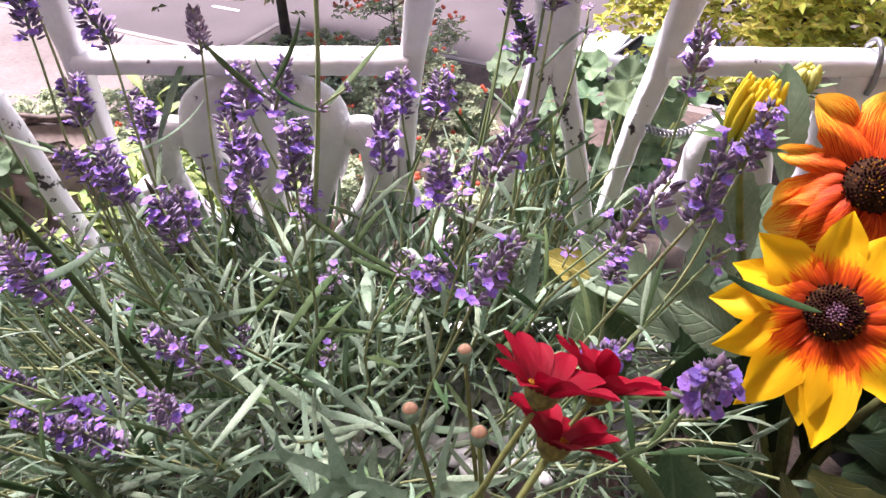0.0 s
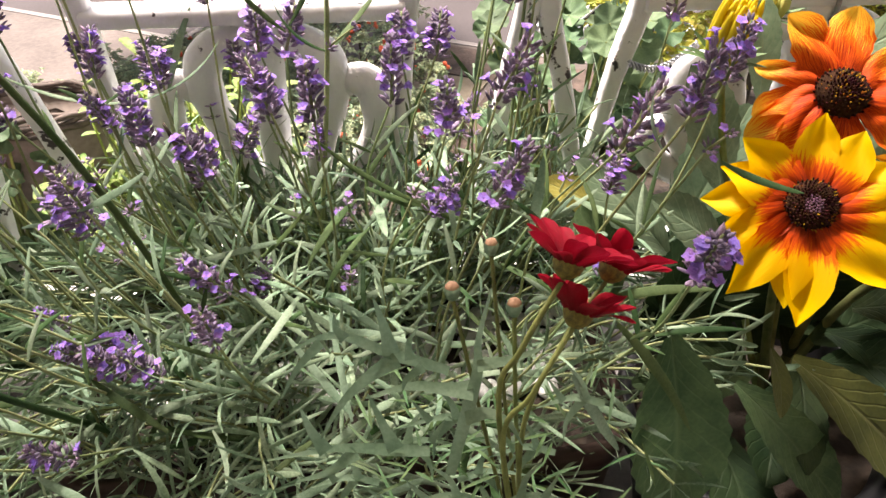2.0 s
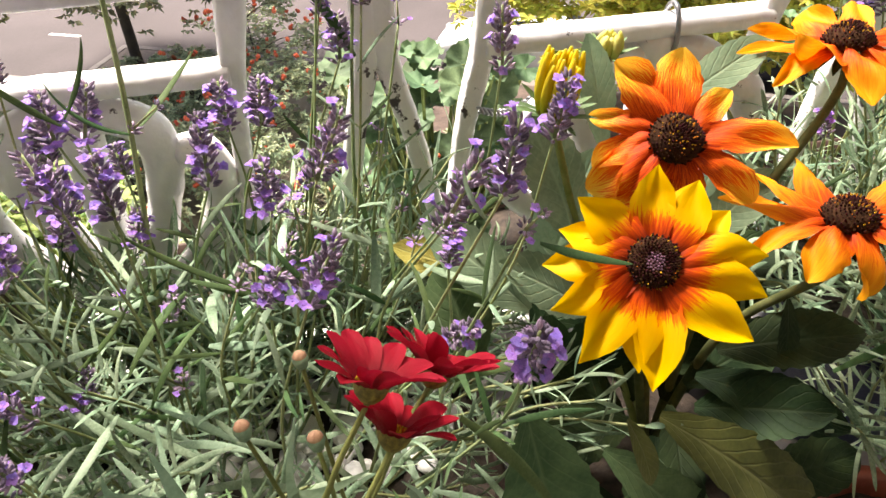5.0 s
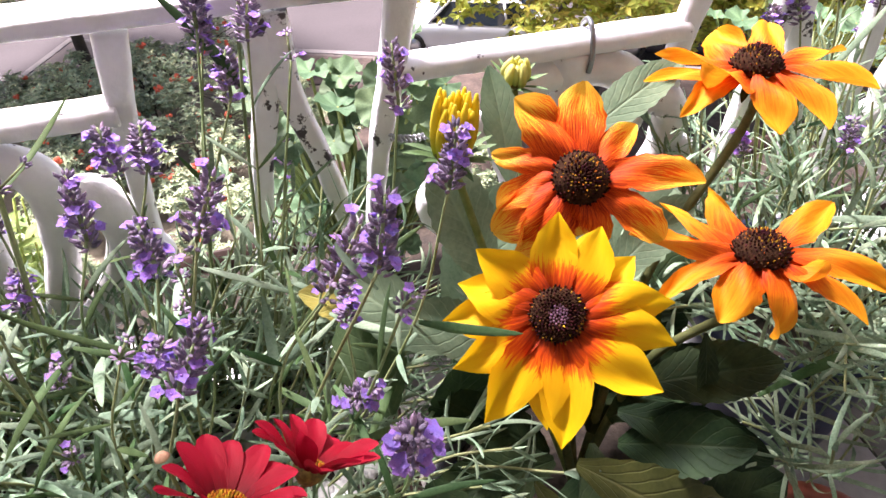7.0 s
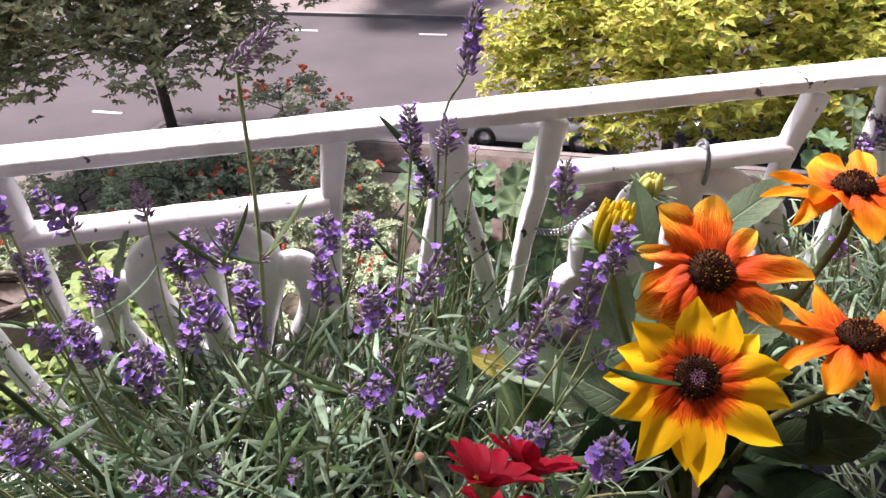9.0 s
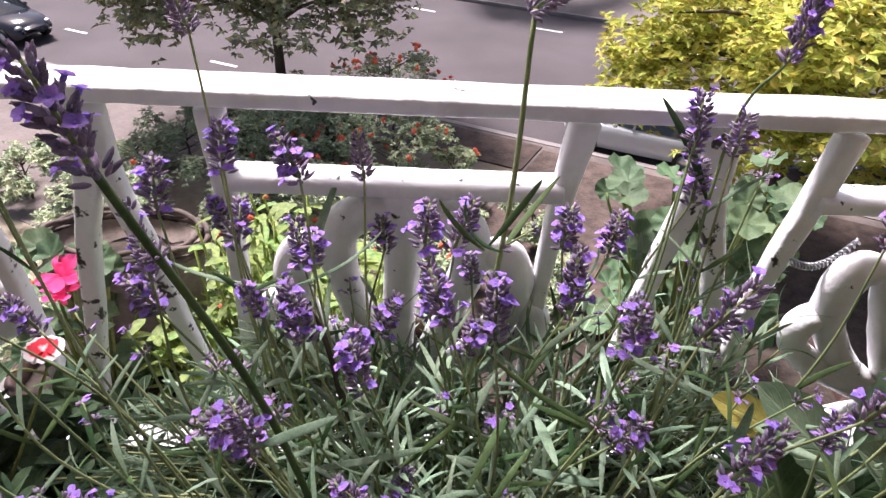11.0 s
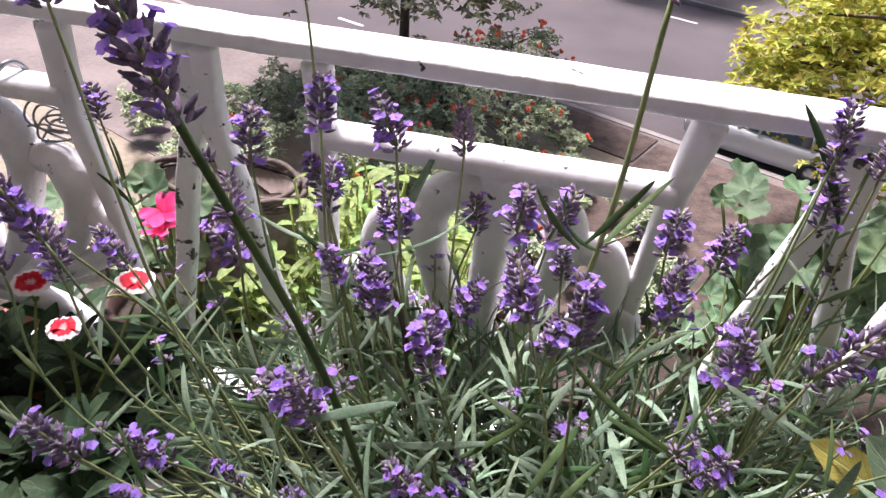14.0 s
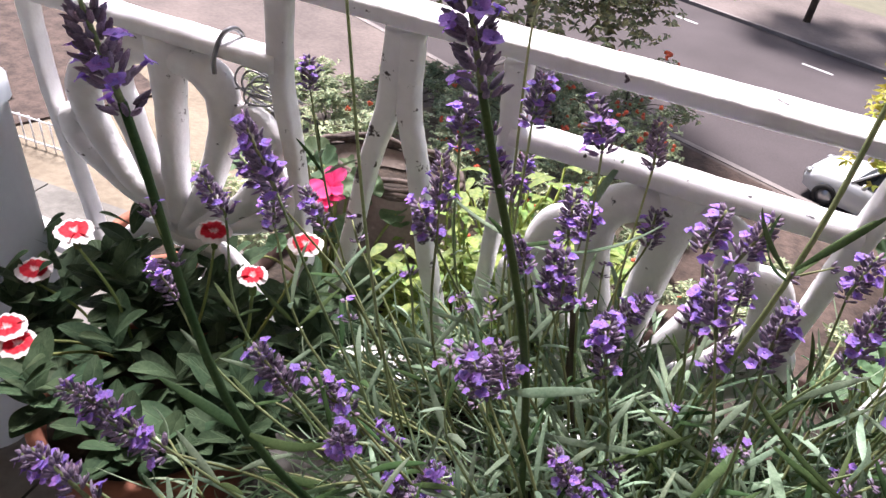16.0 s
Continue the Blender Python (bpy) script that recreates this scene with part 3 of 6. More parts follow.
tree("street_tree", on_street(-13.0, 15.2), 8.7, 5.9, 4.4, 96, 58000, 0.185, DARK_LEAF, 5, "street tree with dull dark green and yellowing leaves", depth=1.3)
tree("street_tree", on_street(-1.0, 30.0), 7.0, 5.6, 3.0, 30, 7000, 0.28, DARK_LEAF, 8, "street tree with dull dark green leaves across the road", depth=1.0)
tree("street_tree", on_street(-12.0, 31.5), 7.0, 5.6, 3.2, 30, 7000, 0.28, DARK_LEAF, 9, "street tree with dull dark green leaves across the road", depth=1.0)
tree("street_tree", on_street(10.0, 31.0), 7.5, 5.6, 3.4, 30, 7000, 0.28, DARK_LEAF, 10, "street tree with dull dark green leaves across the road", depth=1.0)
BED_SHRUBS = ((-8.8, 14.2, 3.3, 1.35, 80), (-7.6, 12.4, 2.3, 1.2, 30), (-10.2, 11.6, 2.2, 1.3, 16), (-9.0, 12.9, 2.4, 1.2, 30), (-7.2, 10.4, 1.9, 1.2, 30),
    (-9.2, 9.6, 1.7, 1.2, 16), (-6.4, 8.8, 1.6, 1.1, 20), (-8.0, 7.6, 1.4, 1.2, 12), (-10.6, 10.6, 1.5, 1.1, 10), (-5.2, 9.8, 1.2, 0.8, 14),
    (-4.2, 6.6, 1.2, 1.0, 6), (-6.0, 6.2, 1.2, 1.1, 8), (-12.0, 8.6, 1.3, 1.3, 4), (-9.4, 12.4, 2.0, 0.9, 20), (-2.0, 6.4, 1.0, 1.0, 0))
GARDEN_SHRUBS = ((-1.0, 8.9, 1.0, 0.9, 0), (1.5, 8.0, 1.1, 1.0, 0), (4.5, 8.4, 1.2, 1.3, 0), (-11.5, 11.9, 1.4, 0.8, 0), (-14.0, 9.2, 1.3, 1.1, 0),
    (-12.6, 8.4, 1.2, 1.1, 0), (-15.2, 8.6, 1.2, 1.0, 0), (-9.8, 6.0, 1.1, 1.2, 4), (-7.4, 4.4, 1.0, 1.2, 4), (-4.9, 8.2, 1.1, 1.1, 6),
    (-5.6, 11.2, 1.0, 0.8, 10), (-11.0, 4.6, 1.0, 1.2, 0), (-3.2, 4.6, 0.9, 1.2, 0), (-8.4, 10.9, 1.6, 1.1, 16), (-10.0, 8.2, 1.3, 1.2, 8))
LOW_SHRUBS = ((-6.6, 13.2, 1.2, 0.8, 14), (-5.0, 3.0, 0.9, 1.1, 0), (-11.6, 13.4, 1.3, 1.0, 6), (7.5, 9.5, 1.4, 1.3, 0), (-12.4, 13.0, 1.2, 1.1, 6),
    (-13.4, 11.8, 1.1, 1.1, 4), (-11.2, 14.8, 1.3, 1.0, 8), (-13.6, 10.4, 1.2, 1.0, 4), (-3.4, 10.6, 1.0, 0.9, 4), (-1.6, 11.4, 0.9, 0.8, 0),
    (-4.3, 12.6, 0.8, 0.7, 4), (0.6, 10.4, 0.9, 0.9, 0))
for i, (s, n, h, w, b) in enumerate(BED_SHRUBS + GARDEN_SHRUBS + LOW_SHRUBS):
    tree("shrub", on_street(s, n), h, h * 0.62, w, 16, 3000, 0.105, SHRUB_LEAF, 40 + i, "loose green garden shrub with orange-red blossoms" if b else "loose green garden shrub", "shrub", 0.035, b // 2, 1.0, "shrubs in the garden beds")


def parked_car(s, n, turn, paint, label, length=4.1):
    """A compact hatchback, lofted along its length, standing on four wheels."""
    root = thing("parked_car", label, "car", on_street(s, n, -0.12), group="cars on the road")
    root.rotation_euler = (0, 0, math.atan2(ALONG.y, ALONG.x) + radians(turn))
    h = length / 2
    stations = ((-h, 0.55, 0.42, 0.62), (-h + 0.1, 0.76, 0.3, 0.86), (-h + 0.6, 0.84, 0.22, 0.93), (0, 0.86, 0.2, 0.94), (h - 1.0, 0.86, 0.2, 0.92), (h - 0.45, 0.82, 0.22, 0.84), (h - 0.1, 0.72, 0.3, 0.7), (h, 0.5, 0.4, 0.56))
    body = Mesh()
    rows = []
    for x, w, lo, hi in stations:
        rows.append([(x, -w * 0.9, lo), (x, -w, lo + 0.2), (x, -w * 0.97, hi - 0.12), (x, -w * 0.85, hi), (x, 0, hi + 0.03), (x, w * 0.85, hi), (x, w * 0.97, hi - 0.12), (x, w, lo + 0.2), (x, w * 0.9, lo)])
    body.grid(rows, 0)
    body.face(tuple(range(9)), 0)
    body.face(tuple(reversed(range(63, 72))), 0)
    part("body", body, [paint], root)
    cabin, roof = Mesh(), Mesh()
    lower, upper = [], []
    for x, w in ((-h + 0.25, 0.70), (-h + 0.9, 0.78), (0.1, 0.8), (h - 1.15, 0.74)):
        lower.append((x, w))
    for x, w in ((-h + 0.62, 0.55), (-h + 1.0, 0.6), (0.0, 0.62), (0.35, 0.58)):
        upper.append((x, w))
    ring = lambda pts, z: [(x, -w, z) for x, w in pts] + [(x, w, z) for x, w in reversed(pts)]
    cabin.grid([ring(lower, 0.9), ring(upper, 1.42)], 0, True)
    part("window_glass", cabin, [CAR_GLASS], root)
    roof.grid([[(x, -w, 1.42) for x, w in upper], [(x, -w * 0.5, 1.48) for x, w in upper], [(x, w * 0.5, 1.48) for x, w in upper], [(x, w, 1.42) for x, w in upper]])
    part("roof", roof, [paint], root)
    for k in range(4):
        for sgn in (-1, 1):
            pil = Mesh()
            (x0, w0), (x1, w1) = lower[k], upper[k]
            pil.tube([(x0, sgn * (w0 + 0.004), 0.88), (x1, sgn * (w1 + 0.004), 1.43)], 0.035, 6)
            part("pillar", pil, [paint], root)
    for x in (-h + 0.75, h - 0.75):
        for sgn in (-1, 1):
            ty = Mesh()
            ty.lathe([(0.2, -0.1), (0.3, -0.1), (0.315, -0.05), (0.315, 0.05), (0.3, 0.1), (0.2, 0.1)], 22)
            w = part("wheel", ty, [RUBBER], root, m=Matrix.Translation((x, sgn * 0.79, 0.315)) @ Matrix.Rotation(radians(90), 4, "X"))
            ri = Mesh()
            ri.lathe([(0.0, 0.085), (0.06, 0.09), (0.2, 0.075), (0.205, -0.08), (0.0, -0.085)], 18)
            part("rim", ri, [RIM], w)
    for sgn in (-1, 1):
        li = Mesh()
        li.ball((h - 0.14, sgn * 0.58, 0.68), 0.16, 10, 6, 0, (0.7, 0.9, 0.45))
        part("headlight", li, [RIM], root)
        mi = Mesh()
        mi.ball((0.55, sgn * 0.92, 0.98), 0.11, 8, 5, 0, (0.6, 1, 0.7))
        part("mirror", mi, [paint], root)
    return root


parked_car(-3.4, 18.2, 180, CAR_WHITE, "silver-white hatchback parked at the kerb under a golden tree")
parked_car(2.2, 18.5, 180, CAR_DARK, "dark hatchback parked at the kerb behind a golden tree")
parked_car(8.0, 18.5, 180, CAR_WHITE, "silver-white hatchback parked at the kerb")
parked_car(-26.9, 16.2, 0, CAR_DARK, "black hatchback standing on the road", 4.4)

fence = thing("garden_fence", "small white metal fence beside the garden path", "fence", on_street(-16.5, 3.1), "structure")
for k in range(8):
    ms = Mesh()
    ms.tube([(0.28 * k - 1.0, 0, 0), (0.28 * k - 1.0, 0, 0.75)], 0.018, 6)
    part("post", ms, [PAINT], fence)
for z in (0.12, 0.7):
    ms = Mesh()
    ms.tube([(-1.05, 0, z), (1.05, 0, z)], 0.02, 6)
    part("rail", ms, [PAINT], fence)

# ---- balcony: floor, unseen house wall behind and slab above, parapet and its stone sill ----
ms = Mesh()
ms.box((-2.2, -0.95, -0.15), (2.2, 0.7, 0.0))
solid("floor", ms, [SHADED_STONE], "pale stone balcony floor", "floor", "structure")
# unseen wall that closes the place and bounces light onto the plants
ms = Mesh()
ms.box((-4.0, -1.2, -7.3), (4.0, -0.95, 4.0))
solid("wall_house", ms, [PLASTER], "unseen plaster wall behind the balcony, pale to bounce fill light", "wall", "structure")
# unseen slab added overhead; its front edge sets how far the plants are shaded
ms = Mesh()
ms.box((-4.0, -0.95, 2.55), (4.0, 0.89, 2.75))
solid("ceiling", ms, [PLASTER], "plain unseen slab overhead, added to shade the plants", "ceiling", "structure")
ms = Mesh()
ms.box((-2.2, 0.42, 0.0), (2.2, 0.62, 0.66))
solid("wall_parapet", ms, [PLASTER], "low weathered plaster parapet under the railing", "wall", "structure")
for k in range(11):
    ms = Mesh()
    x = -1.83 + k * 0.36
    ms.box((x - 0.1785, 0.09, 0.66), (x + 0.1785, 0.66, 0.70))
    # every slab but one carries shade in its colour
    solid("sill_slab", ms, [PALE_SILL if k == 6 else SHADED_STONE], "pale stone slab on the parapet, without the shade tone" if k == 6 else "stone slab on top of the parapet, coloured dark for shade", "sill", "structure")

# ---- railing: cast iron under thick white paint ----
RY = 0.465
railing = thing("balcony_railing", "white painted cast-iron railing with shell ornaments and chipped gloss", "railing", kind="structure")
# the whole railing hangs a little low at one end and stands slightly further out
SETTLED = Matrix.Translation((0.003, 0.477, 1.050)) @ Matrix.Rotation(radians(1.6), 4, "Y") @ Matrix.Translation((0, -0.465, -1.056))
railing.matrix_world = SETTLED


def rail_part(name, pts, radii, mat=PAINT, seg=14, label="", lumps=0.0009):
    path = bend_path(pts, 10) if len(pts) > 2 else [Vector(pts[0]).lerp(Vector(pts[1]), k / 60) for k in range(61)]
    n = len(path)
    if isinstance(radii, (int, float)):
        radii = [radii] * 2
    rad = [np.interp(i / (n - 1), np.linspace(0, 1, len(radii)), radii) + lumps * noise.noise(path[i] * 60) for i in range(n)]
    ms = Mesh()
    ms.tube(path, [float(v) for v in rad], seg)
    return part(name, ms, [mat], railing, label)


def rail_bar(name, pts, halves, depth, mat=PAINT, label=""):
    """A flat bar with rounded edges: halves are its half widths in the railing's plane, depth half its thickness across it."""
    path = bend_path(pts, 10) if len(pts) > 2 else [Vector(pts[0]).lerp(Vector(pts[1]), k / 240) for k in range(241)]
    n = len(path) - 1
    if isinstance(halves, (int, float)):
        halves = [halves] * 2
    ms, rows = Mesh(), []
    for i, p in enumerate(path):
        d = (path[min(i + 1, n)] - path[max(i - 1, 0)]).normalized()
        side = Vector((0, 1, 0)).cross(d).normalized()
        w = float(np.interp(i / n, np.linspace(0, 1, len(halves)), halves)) + 0.0007 * noise.noise(p * 45) + 0.0004 * noise.noise(p * 140)
        row = []
        for k in range(24):
            a = 2 * math.pi * k / 24
            c, s = math.cos(a), math.sin(a)
            u, v = math.copysign(abs(c) ** 0.42, c), math.copysign(abs(s) ** 0.42, s)
            row.append(p + side * (w * u * (1 - 0.12 * v * v)) + Vector((0, (depth + 0.0010 * noise.noise(p * 38 + Vector((u, v, 0))) + 0.0005 * noise.noise(p * 150 + Vector((2 * u, 2 * v, 0)))) * v, 0)))
        rows.append(row)
    o = ms.grid(rows, 0, True)
    ms.face(tuple(o + k for k in reversed(range(24))), 0)
    ms.face(tuple(o + n * 24 + k for k in range(24)), 0)
    return part(name, ms, [mat], railing, label)


rail_bar("top_rail", [(-1.8, RY, 1.117), (1.8, RY, 1.117)], 0.0074, 0.0168)
rail_bar("bottom_rail", [(-1.8, RY, 0.79), (1.8, RY, 0.79)], 0.0068, 0.016)
# uprights lean differently from panel to panel: (offset, height) from the top down
EVEN = (((-0.124, 1.105), (-0.121, 1.05), (-0.119, 0.95), (-0.121, 0.79)), ((0.114, 1.105), (0.106, 1.05), (0.100, 0.975), (0.093, 0.79)))
LEFT_ODD = (((-0.140, 1.105), (-0.138, 1.045), (-0.130, 0.955), (-0.100, 0.79)), ((0.103, 1.105), (0.104, 1.045), (0.117, 0.976), (0.125, 0.91), (0.134, 0.79)))
RIGHT_ODD = (((-0.119, 1.105), (-0.131, 1.045), (-0.143, 0.99), (-0.154, 0.90), (-0.158, 0.79)), ((0.103, 1.105), (0.086, 1.05), (0.081, 0.98), (0.076, 0.79)))
# each panel: its middle, its uprights, how wide its shell is, and the middle of the split bars that follow it
PANELS = ((-0.975, EVEN, 1.0, None), (-0.5335, LEFT_ODD, 1.13, -0.3335), (-0.128, EVEN, 1.0, 0.072), (0.2775, RIGHT_ODD, 1.08, 0.452), (0.652, EVEN, 1.0, 0.86), (1.06, RIGHT_ODD, 1.08, 1.26))
for o, uprights, fx, x in PANELS:
    # two uprights with a crossbar between them
    for line in uprights:
        rail_bar("upright", [(o + dx, RY, z) for dx, z in line], [0.0104, 0.0082, 0.0062, 0.0058], 0.0078)
    rail_bar("crossbar", [(o + uprights[0][1][0] + 0.002, RY, 1.056), (o + uprights[1][1][0] - 0.001, RY, 1.056)], 0.0064, 0.0145)
    # a shell of thick ribs under the crossbar: a stem, then three hooked lobes each side, all running down to one foot
    rail_part("ornament_rib", [(o, RY, 1.052), (o - 0.001, RY, 1.0), (o - 0.003, RY, 0.94), (o - 0.004, RY, 0.87)], [0.0165, 0.0140, 0.0125, 0.0105])
    for sgn in (-1, 1):
        def rib(pts, radii):
            rail_part("ornament_rib", [(o + sgn * fx * dx, RY + dy, z) for dx, dy, z in pts], radii, lumps=0.0013)
        rib(((0.002, 0, 1.034), (0.026, -0.001, 1.033), (0.043, -0.002, 1.022), (0.0475, -0.002, 1.0), (0.041, 0, 0.968), (0.024, 0, 0.915), (0.002, 0, 0.868)), [0.0115, 0.0136, 0.0145, 0.0138, 0.0125, 0.0115, 0.010])
        rib(((0.055, 0.001, 0.992), (0.063, -0.001, 1.001), (0.075, -0.002, 0.998), (0.081, -0.002, 0.98), (0.078, 0, 0.952), (0.056, 0, 0.912), (0.024, 0, 0.882), (0.0, 0, 0.866)), [0.0075, 0.0122, 0.0140, 0.0138, 0.0128, 0.0118, 0.0108, 0.0098])
        rib(((0.080, 0.001, 0.948), (0.090, -0.001, 0.954), (0.098, -0.002, 0.946), (0.096, -0.001, 0.928), (0.078, 0, 0.908), (0.045, 0, 0.888), (0.0, 0, 0.862)), [0.007, 0.0112, 0.0122, 0.0118, 0.0108, 0.010, 0.0096])
    rail_part("ornament_rib", [(o - 0.09, RY, 0.80), (o - 0.05, RY, 0.846), (o, RY, 0.856), (o + 0.05, RY, 0.846), (o + 0.09, RY, 0.80)], [0.009, 0.010, 0.0115, 0.010, 0.009])
    # between the shells a pair of worn bars that split as they go down
    if x is None:
        continue
    rail_bar("split_bar", [(x - 0.004, RY, 1.105), (x - 0.007, RY, 1.05), (x - 0.018, RY, 1.0), (x - 0.029, RY, 0.93), (x - 0.042, RY, 0.85), (x - 0.046, RY, 0.79)], [0.0096, 0.0088, 0.0080, 0.0074, 0.0066, 0.0066], 0.0074, WORN)
    rail_bar("split_bar", [(x + 0.006, RY, 1.105), (x + 0.009, RY, 1.05), (x + 0.022, RY, 1.0), (x + 0.037, RY, 0.93), (x + 0.056, RY, 0.86), (x + 0.062, RY, 0.79)], [0.0096, 0.0088, 0.0080, 0.0074, 0.0066, 0.0066], 0.0074, WORN)

for hx, grp in ((-0.474, 0), (0.287, 1)):
    ms = Mesh()
    ms.tube(bend_path([(hx - 0.003, RY - 0.016, 1.040), (hx - 0.002, RY - 0.017, 1.052), (hx, RY - 0.009, 1.0675), (hx + 0.002, RY + 0.004, 1.070), (hx + 0.003, RY + 0.014, 1.060), (hx + 0.004, RY + 0.013, 1.048)], 6), 0.0019, 8)
    solid("wire_hook", ms, [STEEL], "bent grey wire hook hung over the crossbar", "hook", group="hooks on the railing").matrix_world = SETTLED

# a tangle of thin wire under the hook, and a twisted wire tied round an upright
tangle = random.Random(31)
tangled = thing("wire_tangle", "tangled thin grey wire hung from the railing", "wire")
tangled.matrix_world = SETTLED
for k in range(9):
    c = Vector((-0.452 + tangle.uniform(-0.012, 0.012), RY + 0.006 + tangle.uniform(-0.01, 0.012), 1.022 + tangle.uniform(-0.012, 0.010)))
    u, v = Vector((1, 0.3, tangle.uniform(-0.5, 0.5))).normalized(), Vector((tangle.uniform(-0.4, 0.4), 0.4, 1)).normalized()
    ru, rv = tangle.uniform(0.008, 0.02), tangle.uniform(0.005, 0.016)
    ms = Mesh()
    ms.tube([c + u * (ru * math.cos(a)) + v * (rv * math.sin(a)) + Vector((0, 0.002 * math.sin(3 * a), 0)) for a in (0.4 + 5.4 * j / 22 for j in range(23))], 0.0009, 5)
    part("wire", ms, [STEEL], tangled)
twist = thing("wire_twist", "two grey wires twisted together round a white upright", "wire")
twist.matrix_world = SETTLED
for turn in (0.0, math.pi):
    ms = Mesh()
    ms.tube([(0.142 + 0.062 * j / 60, RY - 0.012 + 0.03 * j / 60 + 0.0022 * math.cos(0.9 * j + turn), 1.012 - 0.012 * math.sin(math.pi * j / 60) + 0.0022 * math.sin(0.9 * j + turn)) for j in range(61)], 0.0011, 5)
    part("wire", ms, [STEEL], twist)

# ---- lavender ----
def spike_mesh(seed, whorls, faded=False):
    """A flower spike 1 unit tall along z: crowded whorls of plump woolly calyxes with some open two-lipped violet corollas."""
    r = random.Random(seed)
    ms = Mesh()
    ms.tube([(0, 0, -0.02), (0, 0, 0.9)], [0.022, 0.012], 5, 2)
    gap = r.uniform(0.05, 0.13)
    for w in range(whorls):
        s = w / max(1, whorls - 1)
        z = 0.05 + 0.78 * s + r.uniform(-0.025, 0.025)
        if w == 0 and whorls > 4:
            z -= gap
        k = r.randint(10, 13) if s < 0.75 else 8
        girth = 0.115 * (0.62 + 0.42 * math.sin(math.pi * (0.30 + 0.62 * s)))
        for i in range(k):
            a = 2 * math.pi * (i + 0.5 * (w % 2)) / k + r.uniform(-0.35, 0.35)
            lift = r.uniform(0.55, 1.7) + 1.2 * s ** 2
            d = Vector((math.cos(a), math.sin(a), lift)).normalized()
            p = Vector((math.cos(a) * girth * 0.5, math.sin(a) * girth * 0.5, z + r.uniform(-0.06, 0.06)))
            ln = r.uniform(0.095, 0.165) * (1.0 - 0.2 * s)
            ms.bead(p, d, ln, r.uniform(0.017, 0.026), 6, 0)
            for j in range(2):
                e = (d + Vector((r.uniform(-0.5, 0.5), r.uniform(-0.5, 0.5), r.uniform(-0.3, 0.5)))).normalized()
                ms.bead(p + d * ln * 0.85, e, r.uniform(0.02, 0.036), 0.007, 4, 0)
            if not faded and r.random() < 0.165 - 0.07 * s:
                q = p + d * ln * 0.9
                ms.bead(q - d * 0.02, d, 0.075, 0.02, 5, 1)
                q = q + d * 0.045
                side = d.orthogonal().normalized()
                for j in range(5):
                    e = (Matrix.Rotation(2 * math.pi * j / 5 + a, 3, d) @ side)
                    ms.blade(q - d * 0.01, (e + d * r.uniform(0.3, 0.9)), d, r.uniform(0.055, 0.085), r.uniform(0.06, 0.08), r.uniform(0.3, 1.1), 0.2, 3, 1, 0.8, foot=0.5)
    return ms.build("flower_spike", [DRYCALYX if faded else CALYX, COROLLA, LAV_STEM])


SPIKES = [spike_mesh(100 + i, n) for i, n in enumerate((9, 8, 9, 8, 8, 9, 7, 9))]
FADED = [spike_mesh(130 + i, 10, True) for i in range(2)]
WHORL = [spike_mesh(150 + i, 2) for i in range(3)]
DENSE = [spike_mesh(170 + i, 12) for i in range(2)]


def long_leaf(parent, p, tip, width=0.006, sag=0.25, up=(0, -0.45, 1), mat=None):
    p, tip = Vector(p), Vector(tip)
    d = tip - p
    ms = Mesh()
    rise = Vector(up).normalized() * d.length * sag
    ms.strap(p, d + rise * 1.6, up, d.length * 1.05, width * 0.8, sag * 3.4, 10, 0, sway=rnd.uniform(-0.4, 0.4))
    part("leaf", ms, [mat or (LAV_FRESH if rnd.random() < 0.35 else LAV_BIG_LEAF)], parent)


def flower_stem(plant, foot, head, size, via=None, faded=False, lean=None, whorl_at=0.0, leaves=1, thick=0.0008, stem_mat=LAV_STEM):
    """A square wiry stem from foot to head with its spike, and small leaf pairs on the way."""
    foot, head = Vector(foot), Vector(head)
    size *= 0.84
    pts = [foot] + ([Vector(via)] if via is not None else [foot.lerp(head, 0.55) + Vector((rnd.uniform(-0.022, 0.022), rnd.uniform(-0.018, 0.018), 0.0))])
    d = Vector(lean) if lean is not None else (head - pts[-1]).normalized() + Vector((rnd.uniform(-0.3, 0.3), rnd.uniform(-0.3, 0.3), 0.15))
    d.normalize()
    start = head - d * size * 0.5
    pts.append(start)
    path = bend_path(pts, 7)
    ms = Mesh()
    ms.tube(path, [thick * (1.25 - 0.35 * i / (len(path) - 1)) for i in range(len(path))], 5)
    stem = part("flower_stem", ms, [stem_mat], plant)
    spin = rnd.uniform(0, 6.28)
    wide = rnd.uniform(0.045, 0.056) if size > 0.022 else rnd.uniform(0.034, 0.042)
    m = facing(start, d, spin) @ Matrix.Diagonal((wide, wide, size, 1))
    mesh = rnd.choice(FADED) if faded else rnd.choice(DENSE if size > 0.043 else SPIKES if size > 0.020 else WHORL)
    part("flower_spike", mesh, [], stem, "faded brown-purple spike" if faded else "", m=m)
    if whorl_at:
        q = path[int(whorl_at * (len(path) - 1))]
        part("flower_spike", rnd.choice(WHORL), [], stem, m=facing(q, d, spin) @ Matrix.Diagonal((0.036, 0.036, 0.024, 1)))
    for k in range(leaves):
        i = int(len(path) * rnd.uniform(0.3, 0.7))
        a = rnd.uniform(0, 6.28)
        for turn in (0, math.pi):
            e = Vector((math.cos(a + turn), math.sin(a + turn), rnd.uniform(0.5, 1.3))).normalized()
            long_leaf(stem, path[i], path[i] + e * rnd.uniform(0.022, 0.042), rnd.uniform(0.003, 0.005), 0.12)
    return stem


